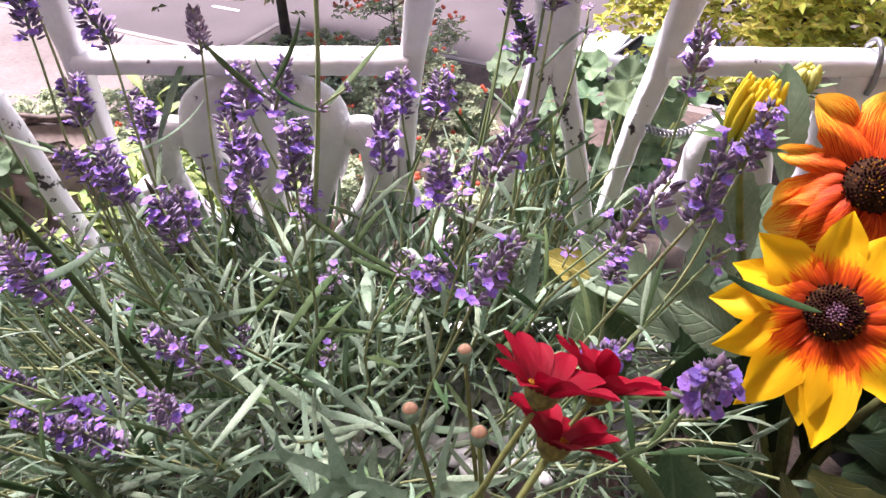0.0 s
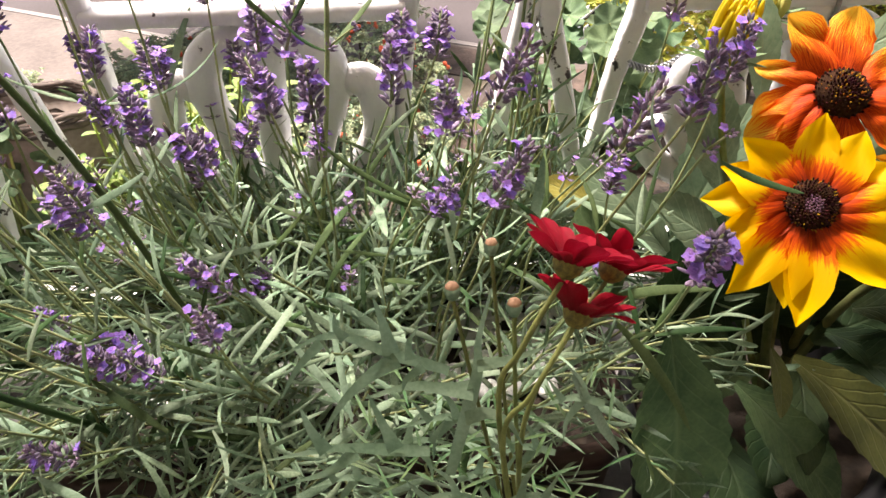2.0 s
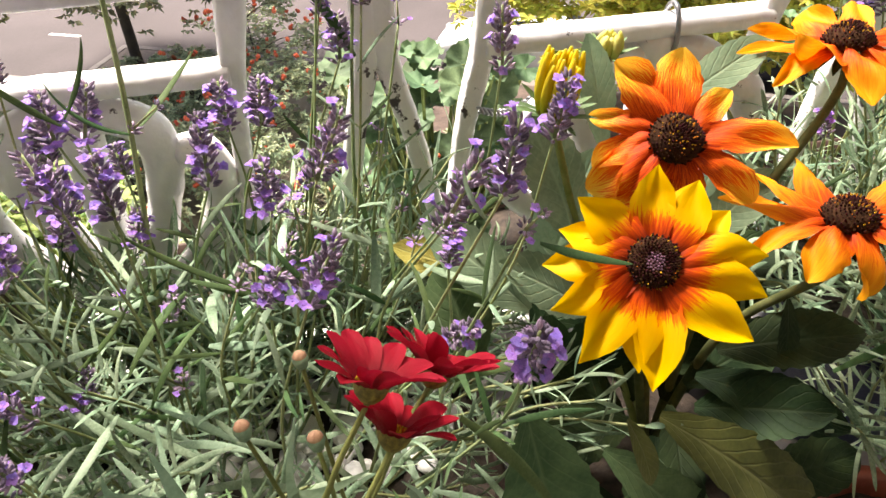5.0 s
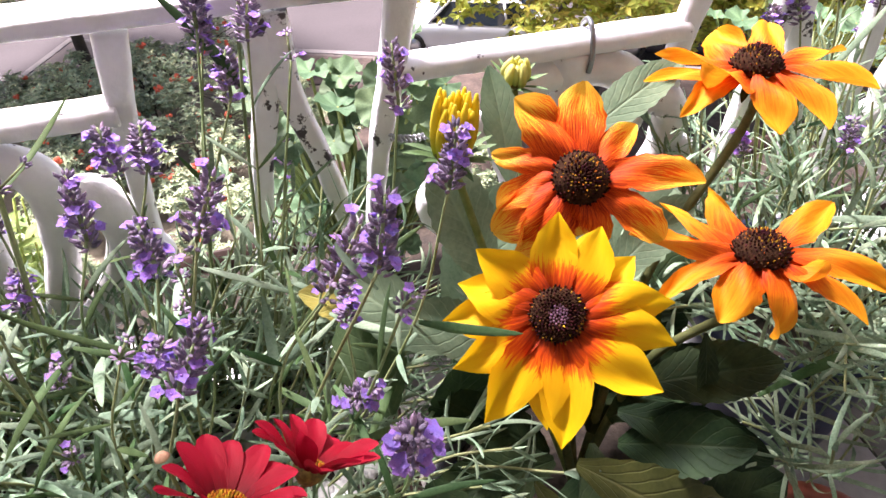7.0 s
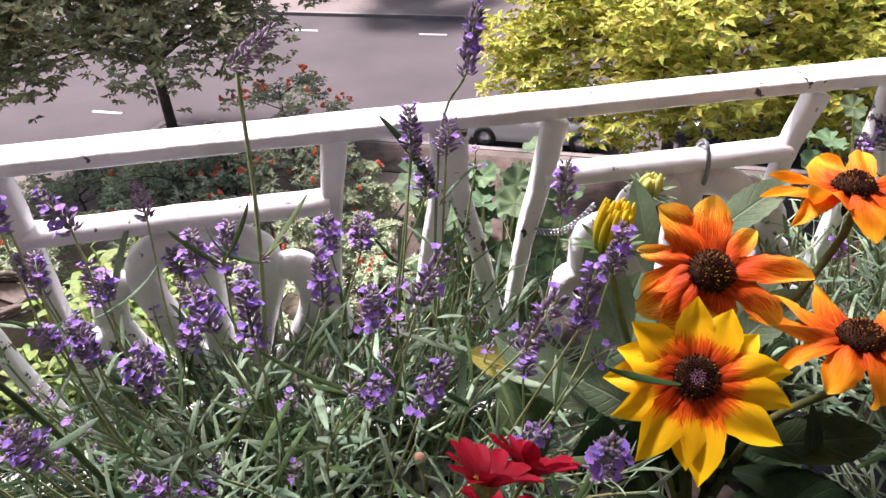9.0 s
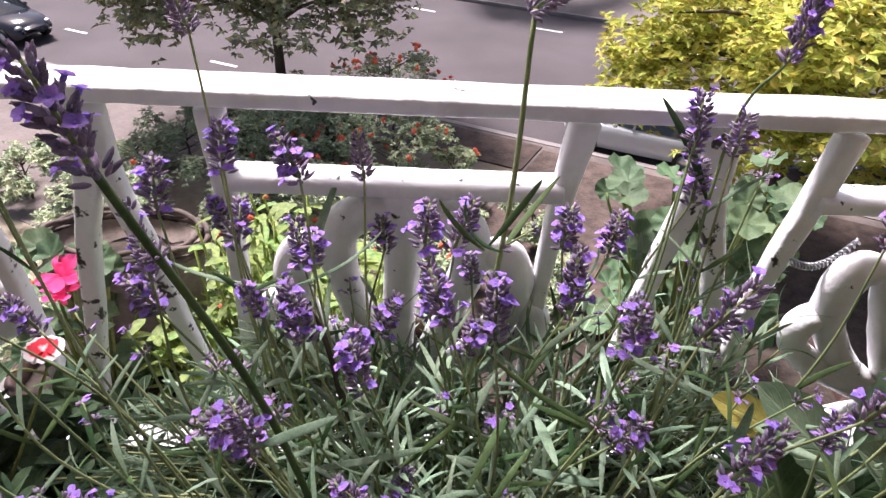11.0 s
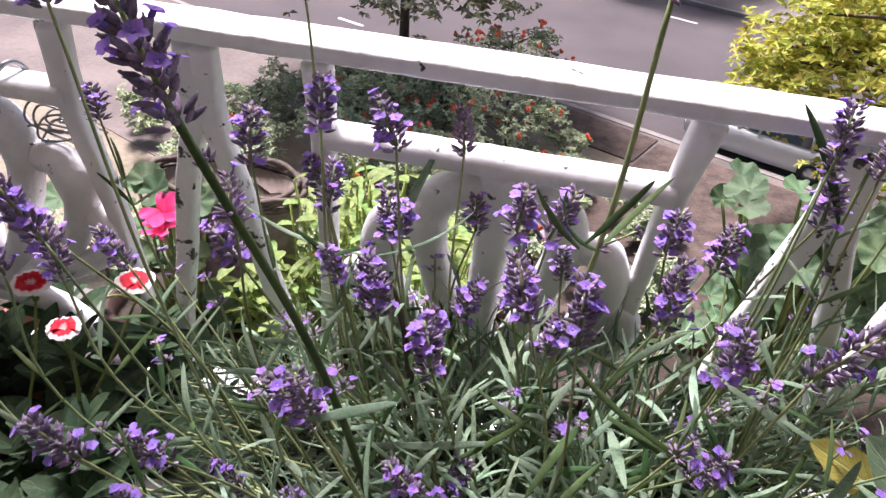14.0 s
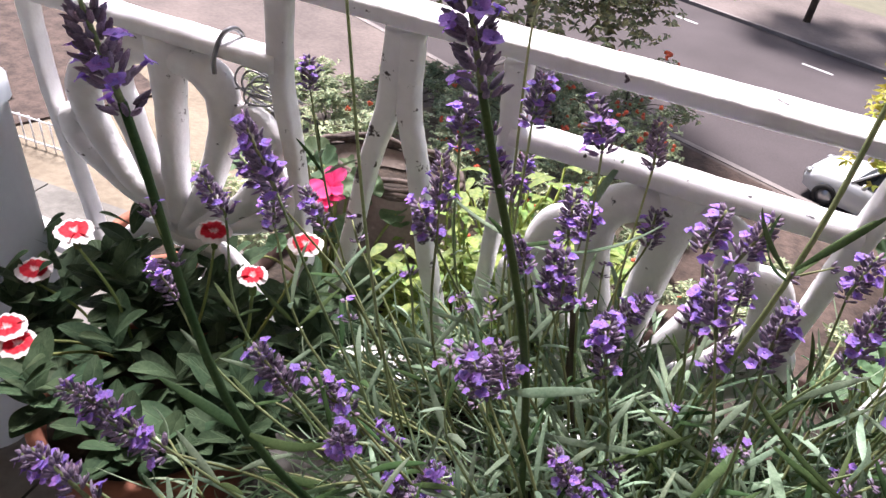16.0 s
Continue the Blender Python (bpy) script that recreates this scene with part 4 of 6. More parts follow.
def foliage(ms, centre, spread, z0, top, shoots, seed, length=(0.030, 0.066), width=(0.0024, 0.0046)):
    """Leafy shoots that fan out of the crown, each with opposite pairs of narrow leaves."""
    r = random.Random(seed)
    for i in range(shoots):
        a, q = r.uniform(0, 2 * math.pi), math.sqrt(r.random())
        bx, by = math.cos(a) * q, math.sin(a) * q
        p = Vector((centre[0] + bx * spread[0] * 0.75, centre[1] + by * spread[1] * 0.75, z0 + r.uniform(0, 0.05)))
        h = (top(p.x + bx * 0.05, p.y + by * 0.03) - p.z) * r.uniform(0.4, 1.12)
        e = p + Vector((bx * spread[0] * 0.42 + r.uniform(-0.03, 0.03), by * spread[1] * 0.5 + r.uniform(-0.03, 0.03), h))
        path = bend_path([p, p.lerp(e, 0.5) + Vector((r.uniform(-0.012, 0.012), r.uniform(-0.012, 0.012), 0.01)), e], 5)
        if e.y < 0.205 and -0.1 < e.x < 0.1:
            continue
        ms.tube(path, 0.0009, 4, 1, False)
        pairs = r.randint(5, 8)
        a = r.uniform(0, 6.28)
        for k in range(pairs):
            s = (k + 0.5) / pairs
            c = path[min(len(path) - 1, int(s * len(path)))]
            d = (e - p).normalized()
            a += 1.57 + r.uniform(-0.3, 0.3)
            for turn in (0, math.pi):
                out = Vector((math.cos(a + turn), math.sin(a + turn), 0))
                lift = 0.5 + 1.15 * s ** 2 + r.uniform(-0.3, 0.35)
                ms.strap(c, out + d * lift, d + out * 0.1, r.uniform(*length) * (1.1 - 0.45 * s), r.uniform(*width) * 0.9, r.uniform(-0.9, 1.3), 6, 0, r.uniform(-0.4, 0.4), sway=r.uniform(-0.6, 0.6))


lavender = thing("lavender_plant", "bushy lavender with grey-green leaves and purple flower spikes", "lavender plant")
CX, CY = -0.08, 0.325


def lav_foot(h):
    return (CX + (h[0] - CX) * 0.62 + rnd.uniform(-0.012, 0.012), CY + (h[1] - CY) * 0.5 + rnd.uniform(-0.012, 0.012), 0.865)


BACK_HEADS = ((-0.073, 0.328, 1.070, 0.044), (-0.143, 0.323, 1.036, 0.038), (-0.254, 0.345, 1.060, 0.032), (-0.248, 0.347, 1.086, 0.038), (-0.244, 0.453, 1.042, 0.034), (-0.186, 0.415, 1.048, 0.034), (-0.181, 0.356, 1.044, 0.042), (-0.173, 0.338, 1.055, 0.038),
              (-0.146, 0.352, 1.022, 0.042), (-0.104, 0.359, 1.051, 0.042), (-0.102, 0.335, 1.072, 0.042), (-0.108, 0.390, 1.078, 0.036), (-0.087, 0.389, 1.079, 0.040), (-0.138, 0.445, 1.035, 0.028), (-0.023, 0.426, 1.055, 0.042),
              (-0.029, 0.360, 1.064, 0.048), (0.001, 0.405, 1.064, 0.034), (0.001, 0.335, 1.050, 0.042), (0.020, 0.408, 1.007, 0.024), (0.036, 0.314, 1.080, 0.050), (-0.081, 0.380, 1.007, 0.030), (-0.133, 0.410, 0.996, 0.034),
              (-0.213, 0.386, 1.126, 0.036), (-0.180, 0.386, 1.120, 0.034), (-0.249, 0.379, 1.108, 0.036), (-0.222, 0.422, 1.058, 0.038), (-0.174, 0.398, 1.055, 0.028), (-0.201, 0.354, 1.052, 0.026))
MID_HEADS = ((-0.208, 0.375, 1.036, 0.026), (-0.184, 0.310, 1.015, 0.020), (-0.181, 0.258, 1.062, 0.028), (-0.004, 0.298, 1.014, 0.030), (0.026, 0.241, 1.067, 0.042), (0.002, 0.365, 0.958, 0.028), (0.088, 0.290, 1.027, 0.024), (0.086, 0.268, 0.986, 0.030),
             (-0.196, 0.276, 1.035, 0.034), (-0.205, 0.313, 0.977, 0.018), (-0.120, 0.315, 0.948, 0.030), (-0.083, 0.397, 1.043, 0.024), (-0.257, 0.331, 1.040, 0.022), (-0.243, 0.289, 0.949, 0.026), (-0.262, 0.258, 1.003, 0.034), (-0.269, 0.249, 1.020, 0.022))
LEFT_HEADS = ((-0.143, 0.280, 0.984, 0.040), (-0.131, 0.237, 0.986, 0.040), (-0.208, 0.260, 0.941, 0.036), (-0.186, 0.254, 0.941, 0.036), (-0.222, 0.262, 0.945, 0.030), (-0.325, 0.297, 1.103, 0.052), (-0.331, 0.358, 1.036, 0.036), (-0.274, 0.225, 1.046, 0.036),
              (-0.381, 0.441, 1.079, 0.028), (-0.332, 0.319, 1.060, 0.036), (-0.330, 0.192, 1.010, 0.044), (-0.343, 0.187, 1.030, 0.030), (-0.356, 0.174, 0.988, 0.044), (-0.372, 0.180, 0.975, 0.036), (-0.227, 0.202, 1.050, 0.026), (-0.219, 0.318, 0.890, 0.028),
              (-0.214, 0.285, 0.925, 0.030), (-0.229, 0.211, 0.922, 0.034), (-0.315, 0.383, 1.009, 0.022), (-0.352, 0.330, 1.067, 0.034), (-0.365, 0.310, 1.060, 0.036), (-0.40, 0.30, 0.994, 0.034))
RIGHT_HEADS = ((0.052, 0.434, 1.084, 0.034), (0.088, 0.428, 1.096, 0.020), (0.07, 0.43, 1.116, 0.030), (0.090, 0.264, 1.078, 0.048), (0.135, 0.368, 1.10, 0.046), (0.102, 0.234, 1.112, 0.042), (0.146, 0.302, 1.090, 0.044), (0.096, 0.182, 1.063, 0.038),
               (0.107, 0.22, 1.09, 0.018), (0.073, 0.453, 1.014, 0.022), (0.046, 0.43, 1.11, 0.024))
for h in BACK_HEADS + MID_HEADS + LEFT_HEADS + RIGHT_HEADS:
    flower_stem(lavender, lav_foot(h), h[:3], h[3], leaves=2 if h[3] > 0.025 else 1)
for i in range(22):
    h = (rnd.uniform(-0.29, 0.10), rnd.uniform(0.28, 0.45), rnd.uniform(0.955, 1.045))
    flower_stem(lavender, lav_foot(h), h, rnd.uniform(0.011, 0.019), leaves=2, thick=0.0007)
flower_stem(lavender, lav_foot((0.044, 0.43)), (0.044, 0.43, 1.128), 0.034, leaves=0)
flower_stem(lavender, lav_foot((-0.151, 0.45)), (-0.151, 0.455, 1.086), 0.036, faded=True, leaves=0)
flower_stem(lavender, (-0.1, 0.37, 0.87), (-0.043, 0.402, 1.201), 0.040, via=(-0.067, 0.382, 1.066), faded=True, lean=(0.75, 0.1, 0.5), whorl_at=0.52, leaves=0, thick=0.0015)
flower_stem(lavender, (0.03, 0.36, 0.87), (0.09, 0.43, 1.183), 0.056, via=(0.062, 0.43, 1.10), lean=(0.2, 0, 1), leaves=0, thick=0.001)
flower_stem(lavender, (-0.2, 0.37, 0.87), (-0.228, 0.402, 1.192), 0.038, via=(-0.232, 0.43, 1.11), faded=True, lean=(-0.15, -0.2, 1), leaves=0)
flower_stem(lavender, (-0.155, 0.30, 0.87), (-0.206, 0.235, 1.209), 0.05, via=(-0.173, 0.268, 1.055), lean=(-0.25, -0.1, 1), whorl_at=0.86, leaves=0, thick=0.0017, stem_mat=LAV_FRESH)
flower_stem(lavender, (-0.22, 0.26, 0.87), (-0.301, 0.19, 1.196), 0.044, via=(-0.262, 0.19, 1.048), lean=(-0.3, 0, 1), whorl_at=0.85, leaves=0, thick=0.0017, stem_mat=LAV_FRESH)
flower_stem(lavender, (-0.24, 0.32, 0.87), (-0.284, 0.30, 1.21), 0.036, lean=(-0.15, 0, 1), leaves=0)
CROSSING_LEAVES = (((-0.067, 0.382, 1.064), (-0.094, 0.349, 1.114), 0.007, -0.28),
                   ((-0.067, 0.382, 1.064), (-0.038, 0.43, 1.092), 0.006, -0.22),
                   ((-0.184, 0.377, 1.042), (-0.262, 0.365, 1.07), 0.004, -0.3),
                   ((-0.184, 0.377, 1.042), (-0.13, 0.39, 1.072), 0.0032, -0.3),
                   ((-0.185, 0.43, 1.02), (-0.169, 0.47, 1.063), 0.009, 0.1),
                   ((-0.05, 0.33, 1.0), (0.01, 0.32, 0.965), 0.008, 0.12),
                   ((-0.1, 0.33, 0.965), (-0.18, 0.31, 0.95), 0.007, 0.15),
                   ((0.045, 0.3, 0.98), (0.052, 0.29, 1.035), 0.009, 0.1),
                   ((0.1, 0.26, 1.06), (0.083, 0.25, 1.105), 0.006, -0.2),
                   ((0.06, 0.43, 1.07), (0.03, 0.44, 1.135), 0.01, 0.1))
LOW_LEAVES = (((0.06, 0.43, 1.06), (0.085, 0.42, 1.1), 0.004, 0.1),
              ((-0.178, 0.252, 1.052), (-0.142, 0.256, 1.074), 0.007, -0.2),
              ((-0.262, 0.19, 1.048), (-0.31, 0.2, 1.05), 0.007, -0.2),
              ((-0.262, 0.19, 1.048), (-0.225, 0.18, 1.065), 0.006, -0.2),
              ((0.072, 0.206, 1.0), (0.123, 0.2, 0.931), 0.0105, 0.06),
              ((0.044, 0.174, 1.004), (0.07, 0.17, 0.944), 0.009, 0.06),
              ((0.09, 0.202, 0.994), (0.13, 0.2, 1.002), 0.005, 0.1),
              ((0.08, 0.26, 0.96), (0.13, 0.24, 0.995), 0.009, 0.15),
              ((-0.3, 0.3, 0.95), (-0.24, 0.28, 0.955), 0.005, 0.2))
for p, tip, w, sag in CROSSING_LEAVES + LOW_LEAVES:
    long_leaf(lavender, p, tip, w * 0.85, sag)
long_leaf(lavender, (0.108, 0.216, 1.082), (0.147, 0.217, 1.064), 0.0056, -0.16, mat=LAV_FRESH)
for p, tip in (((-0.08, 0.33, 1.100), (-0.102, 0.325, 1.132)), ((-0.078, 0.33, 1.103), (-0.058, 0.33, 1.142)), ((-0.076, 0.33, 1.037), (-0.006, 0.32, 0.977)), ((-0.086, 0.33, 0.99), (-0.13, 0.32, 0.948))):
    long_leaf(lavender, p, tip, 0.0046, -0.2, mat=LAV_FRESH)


def lav_top(x, y):
    """How high the leaves stand over a place in the bush."""
    return 0.985 - 1.0 * max(0, abs(x + 0.02) - 0.05) ** 1.4 - 0.7 * max(0, 0.31 - y)


ms = Mesh()
foliage(ms, (CX, CY), (0.25, 0.15), 0.845, lav_top, 145, 4)
foliage(ms, (CX - 0.01, 0.405), (0.30, 0.04), 0.82, lambda x, y: 0.945 - 0.9 * max(0, abs(x + 0.08) - 0.12), 130, 6)
foliage(ms, (-0.17, 0.235), (0.17, 0.05), 0.80, lambda x, y: 0.895, 44, 21)
foliage(ms, (0.0, 0.225), (0.10, 0.03), 0.80, lambda x, y: 0.86, 11, 22)
part("foliage", ms, [LAV_LEAF, LAV_STEM], lavender, "narrow grey-green leaves", "stuff")

second = thing("lavender_plant", "slender lavender with pale grey-green leaves in a navy pot", "lavender plant")
for h in ((0.448, 0.382, 0.989, 0.026), (0.347, 0.367, 1.014, 0.026), (0.447, 0.466, 1.05, 0.034), (0.558, 0.506, 1.003, 0.04), (0.50, 0.45, 1.06, 0.03), (0.53, 0.42, 0.955, 0.028), (0.41, 0.44, 1.05, 0.03), (0.49, 0.5, 1.085, 0.03), (0.59, 0.47, 1.04, 0.03), (0.52, 0.36, 0.93, 0.024), (0.44, 0.45, 1.15, 0.026)):
    flower_stem(second, (0.44 + (h[0] - 0.44) * 0.5, 0.37 + (h[1] - 0.37) * 0.4, 0.87), h[:3], h[3], leaves=1)
ms = Mesh()
foliage(ms, (0.45, 0.365), (0.17, 0.14), 0.84, lambda x, y: 0.985 - 0.35 * max(0, 0.36 - y), 120, 9, (0.03, 0.06))
foliage(ms, (0.42, 0.262), (0.11, 0.05), 0.80, lambda x, y: 0.915, 34, 23, (0.035, 0.07))
part("foliage", ms, [LAV_LEAF, LAV_STEM], second, "narrow pale leaves", "stuff")
for p, tip, w in (((0.35, 0.28, 0.93), (0.45, 0.24, 0.90), 0.009), ((0.40, 0.29, 0.98), (0.43, 0.25, 0.88), 0.008), ((0.33, 0.27, 0.885), (0.43, 0.27, 0.93), 0.009), ((0.38, 0.33, 0.97), (0.47, 0.3, 0.965), 0.007), ((0.42, 0.4, 1.02), (0.45, 0.38, 1.08), 0.006)):
    long_leaf(second, p, tip, w, 0.12)


# ---- pots ----
def pot(name, at, rim_r, height, mat, label, soil=True, taper=0.75, lip=0.012):
    root = thing(name, label, "flower pot", (at[0], at[1], at[2] - height))
    ms = Mesh()
    r0 = rim_r * taper
    ms.lathe([(0.0, 0.0), (r0 * 0.96, 0.0), (r0, 0.004), (rim_r * 0.95, height - 0.03), (rim_r * 0.96, height - 0.028), (rim_r + lip * 0.3, height - 0.026), (rim_r + lip * 0.5, height - 0.004), (rim_r + lip * 0.3, height), (rim_r - 0.003, height), (rim_r - 0.006, height - 0.004), (rim_r - 0.008, height - 0.022)], 48)
    part("body", ms, [mat], root)
    if soil:
        e = Mesh()
        rows = []
        for k in range(7):
            q = (rim_r - 0.004) * k / 6 + 0.0005
            rows.append([(q * math.cos(a), q * math.sin(a), height - 0.018 + 0.006 * noise.noise((q * math.cos(a) * 60 + at[0] * 9, q * math.sin(a) * 60, 1))) for a in (2 * math.pi * j / 24 for j in range(24))])
        e.grid(rows, 0, True)
        part("soil", e, [SOIL], root)
    return root


def trough(lo, hi, mat, label, category="planter", taper=0.92):
    """A long planter with a rolled rim and soil."""
    root = thing("planter", label, category, ((lo[0] + hi[0]) / 2, (lo[1] + hi[1]) / 2, lo[2]))
    hx, hy, h = (hi[0] - lo[0]) / 2, (hi[1] - lo[1]) / 2, hi[2] - lo[2]

    def ring(a, b, z, n=6, c=0.03):
        pts = []
        for sx, sy, s in ((1, 1, 0), (-1, 1, 1), (-1, -1, 2), (1, -1, 3)):
            for k in range(n + 1):
                t = math.pi / 2 * (s + k / n)
                pts.append((sx * (a - c) + c * math.cos(t), sy * (b - c) + c * math.sin(t), z))
        return pts
    ms = Mesh()
    ms.grid([ring(hx * taper, hy * (2 * taper - 0.99), 0), ring(hx * (taper + 0.02), hy * (2 * taper - 0.96), 0.004), ring(hx * 0.98, hy * 0.97, h - 0.02), ring(hx, hy, h - 0.018), ring(hx, hy, h - 0.002), ring(hx - 0.002, hy - 0.002, h), ring(hx - 0.006, hy - 0.006, h), ring(hx - 0.008, hy - 0.008, h - 0.03)], 0, True)
    part("body", ms, [mat], root)
    e = Mesh()
    e.grid([[(x, y, h - 0.02 + 0.008 * noise.noise((x * 40, y * 40, 3))) for x in np.linspace(-hx + 0.008, hx - 0.008, 24)] for y in np.linspace(-hy + 0.008, hy - 0.008, 10)])
    part("soil", e, [SOIL], root)
    return root


box = trough((-0.27, 0.235, 0.70), (0.112, 0.42, 0.85), BOX_BROWN, "dark brown planter of lavender dressed with white pebbles")
PEBBLES = []
for i in range(6):
    ms = Mesh()
    ms.ball((0, 0, 0), 1.0, 9, 6)
    ms.v = [tuple(Vector(v) * (1 + 0.3 * noise.noise(Vector(v) * 1.1 + Vector((i * 7, 0, 0))))) for v in ms.v]
    PEBBLES.append(ms.build("pebble", [PEBBLE]))
for i in range(280):
    q = rnd.uniform(0.0045, 0.0085)
    m = Matrix.Translation((rnd.uniform(-0.178, 0.178), rnd.uniform(-0.03, 0.081), 0.131 + q * 0.5)) @ Matrix.Rotation(rnd.uniform(0, 6.28), 4, "Z") @ Matrix.Diagonal((q * 1.25, q, q * 0.75, 1))
    part("pebble", PEBBLES[i % 6], [], box, m=m)
# added pot, black so that the space under the rudbeckia looks deeply shaded
pot("flower_pot", (0.205, 0.275, 0.835), 0.088, 0.135, SHADE_POT, "black plastic pot standing in for the deep shade under the rudbeckia")
pot("flower_pot", (0.445, 0.375, 0.85), 0.085, 0.15, BLUEPOT, "navy blue plastic pot holding a slender lavender")
pot("flower_pot", (0.36, 0.205, 0.785), 0.05, 0.085, REDPOT, "small reddish brown clay pot on the sill")
pot("flower_pot", (0.035, 0.165, 0.815), 0.06, 0.115, TERRACOTTA, "small terracotta pot with a red marguerite")
pot("flower_pot", (-0.475, 0.345, 0.81), 0.088, 0.11, TERRACOTTA, "terracotta pot of red and white pinks")
pot("flower_pot", (-0.665, 0.575, 0.766), 0.052, 0.064, TERRACOTTA, "low terracotta pot beside the railing", taper=0.7)

# ---- rudbeckia ----
rudbeckia = thing("rudbeckia_plant", "rudbeckia with yellow and orange daisy flowers and broad dark leaves", "rudbeckia plant")


def level_facing(p, normal):
    """A pose at p whose z points along normal and whose x stays along the railing."""
    z = Vector(normal).normalized()
    x = (Vector((1, 0, 0)) - z * z.x).normalized()
    y = z.cross(x)
    return Matrix.Translation(p) @ Matrix(((x.x, y.x, z.x), (x.y, y.y, z.y), (x.z, y.z, z.z))).to_4x4()


def rudbeckia_head(at, normal, mat, petals, disc=0.0115, spin=0.0, purple=False, length=0.034, width=0.017, droop=0.5, label="", lift=0.25, tip=1.15, dome=0.75, sharp=0.9, mess=1.0):
    """A domed cone of florets with a ring of rays; petals: (angle in degrees, length, droop, width, curl of the tip)."""
    cone = Mesh()
    h = disc * dome
    cone.lathe([(0.0, -0.004), (disc * 0.5, -0.004), (disc * 0.95, -0.001), (disc * 0.98, h * 0.3), (disc * 0.75, h * 0.75), (disc * 0.4, h * 0.98), (0.0, h * 1.0)], 20, 0)
    r = random.Random(int(at[0] * 9999))
    for i in range(260):
        q = math.sqrt((i + 0.5) / 260)
        a = i * 2.39996
        z = h * (1 - q ** 2.6)
        p = Vector((disc * q * math.cos(a), disc * q * math.sin(a), z))
        d = Vector((math.cos(a) * q * 0.8, math.sin(a) * q * 0.8, 1)).normalized()
        if purple:
            k = 1 if q < 0.36 else (2 if r.random() < (0.30 if q > 0.78 else 0.03) else 0)
        else:
            k = 2 if (r.random() < (0.36 if 0.3 < q < 0.72 else 0.08)) else 0
        cone.bead(p - d * 0.0008, d, disc * r.uniform(0.16, 0.26) * (0.6 if k == 1 else 1), disc * (0.06 if k == 1 else 0.052 if k == 0 else 0.034), 5, k)
    m = facing(at, normal, radians(spin)) if normal[2] < 0.9 else level_facing(at, normal)
    head = part("flower_head", cone, [CONE, CONE_PURPLE, POLLEN], rudbeckia, label, m=m)
    for a, lf, df, *more in petals:
        wf, cf = (list(more) + [1.0, 0.0][len(more):])[:2]
        t = radians(a)
        out = Vector((math.cos(t), math.sin(t), 0))
        pm = Mesh()
        pm.blade(out * disc * 0.8 + Vector((0, 0, -0.001)), out + Vector((0, 0, lift - 0.25 * abs(df))), (0, 0, 1), length * lf, width * wf * r.uniform(0.9, 1.1), droop * df, r.uniform(-0.2, 0.7), 14, 0, tip, across=9, foot=0.45, twist=r.uniform(-0.6, 0.6) * mess, wave=0.2 * mess, sharp=sharp, sway=r.uniform(-0.35, 0.35) * mess, curl=cf, ragged=0.12 * mess)
        part("petal", pm, [mat], head)
    for i in range(12):
        br = Mesh()
        t = 2 * math.pi * i / 12 + 0.2
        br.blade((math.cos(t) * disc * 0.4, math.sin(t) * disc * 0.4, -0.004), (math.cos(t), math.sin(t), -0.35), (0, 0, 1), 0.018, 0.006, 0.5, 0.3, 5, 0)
        # bracts take the near-black shaded leaf tone
        part("bract", br, [SHADED_LEAF], head)
    return head


A_AT, B_AT, C_AT, D_AT = (0.178, 0.252, 1.027), (0.212, 0.31, 1.055), (0.329, 0.347, 1.077), (0.295, 0.268, 1.018)
rudbeckia_head(A_AT, (-0.17, -0.62, 0.66), YELLOW_RAY, [(93, 0.84, 0.3), (55, 0.8, 0.4), (29, 0.8, 0.7), (8, 1.0, 0.6), (-11, 1.07, 0.8), (-45, 1.15, 0.8), (-84, 1.18, 0.8), (-104, 1.0, 1.0), (-127, 1.15, 0.9), (-153, 1.0, 0.8), (180, 0.97, 0.8), (161, 0.85, 0.6), (138, 0.85, 0.4)], 0.0128, 0, True, 0.044, 0.0285, 0.4, "yellow flower with orange-red centre and purple cone", dome=0.4, sharp=1.1)
rudbeckia_head(B_AT, (-0.1, -0.55, 0.8), ORANGE_RAY, [(84, 1.05, 0.1, 1.1), (114, 1.1, 0.1, 1.15), (152, 1.0, 0.8, 0.6, 0.6), (182, 0.95, 1.4, 0.8), (208, 1.15, 1.4, 1.0), (236, 1.15, 1.6, 1.1), (278, 0.8, 2.2, 0.95, 0.9), (325, 1.15, 1.0, 0.75), (3, 1.35, 0.3, 0.9), (40, 0.8, 0.3, 0.65)], 0.0140, 0, False, 0.038, 0.0265, 0.7, "orange-red flower streaked with yellow", tip=0.95, sharp=0.75, mess=1.6)
rudbeckia_head(C_AT, (0.02, 0.10, 1.0), AMBER_RAY, [(95, 0.85, 0.2, 1.1), (45, 1.0, 0.0, 1.05, 0.5), (8, 1.2, 0.5, 0.8), (-20, 1.25, 0.7, 0.95), (-62, 1.0, 1.3, 0.85), (-105, 0.85, 1.6, 1.0), (-150, 0.9, -1.6, 1.15, -0.6), (176, 1.2, 0.5, 0.8), (196, 1.05, 1.0, 0.7), (150, 1.0, 0.2, 0.8)], 0.0135, 0, False, 0.043, 0.025, 0.7, "amber-orange flower with a petal folded up", tip=1.1, sharp=0.8, mess=1.8)
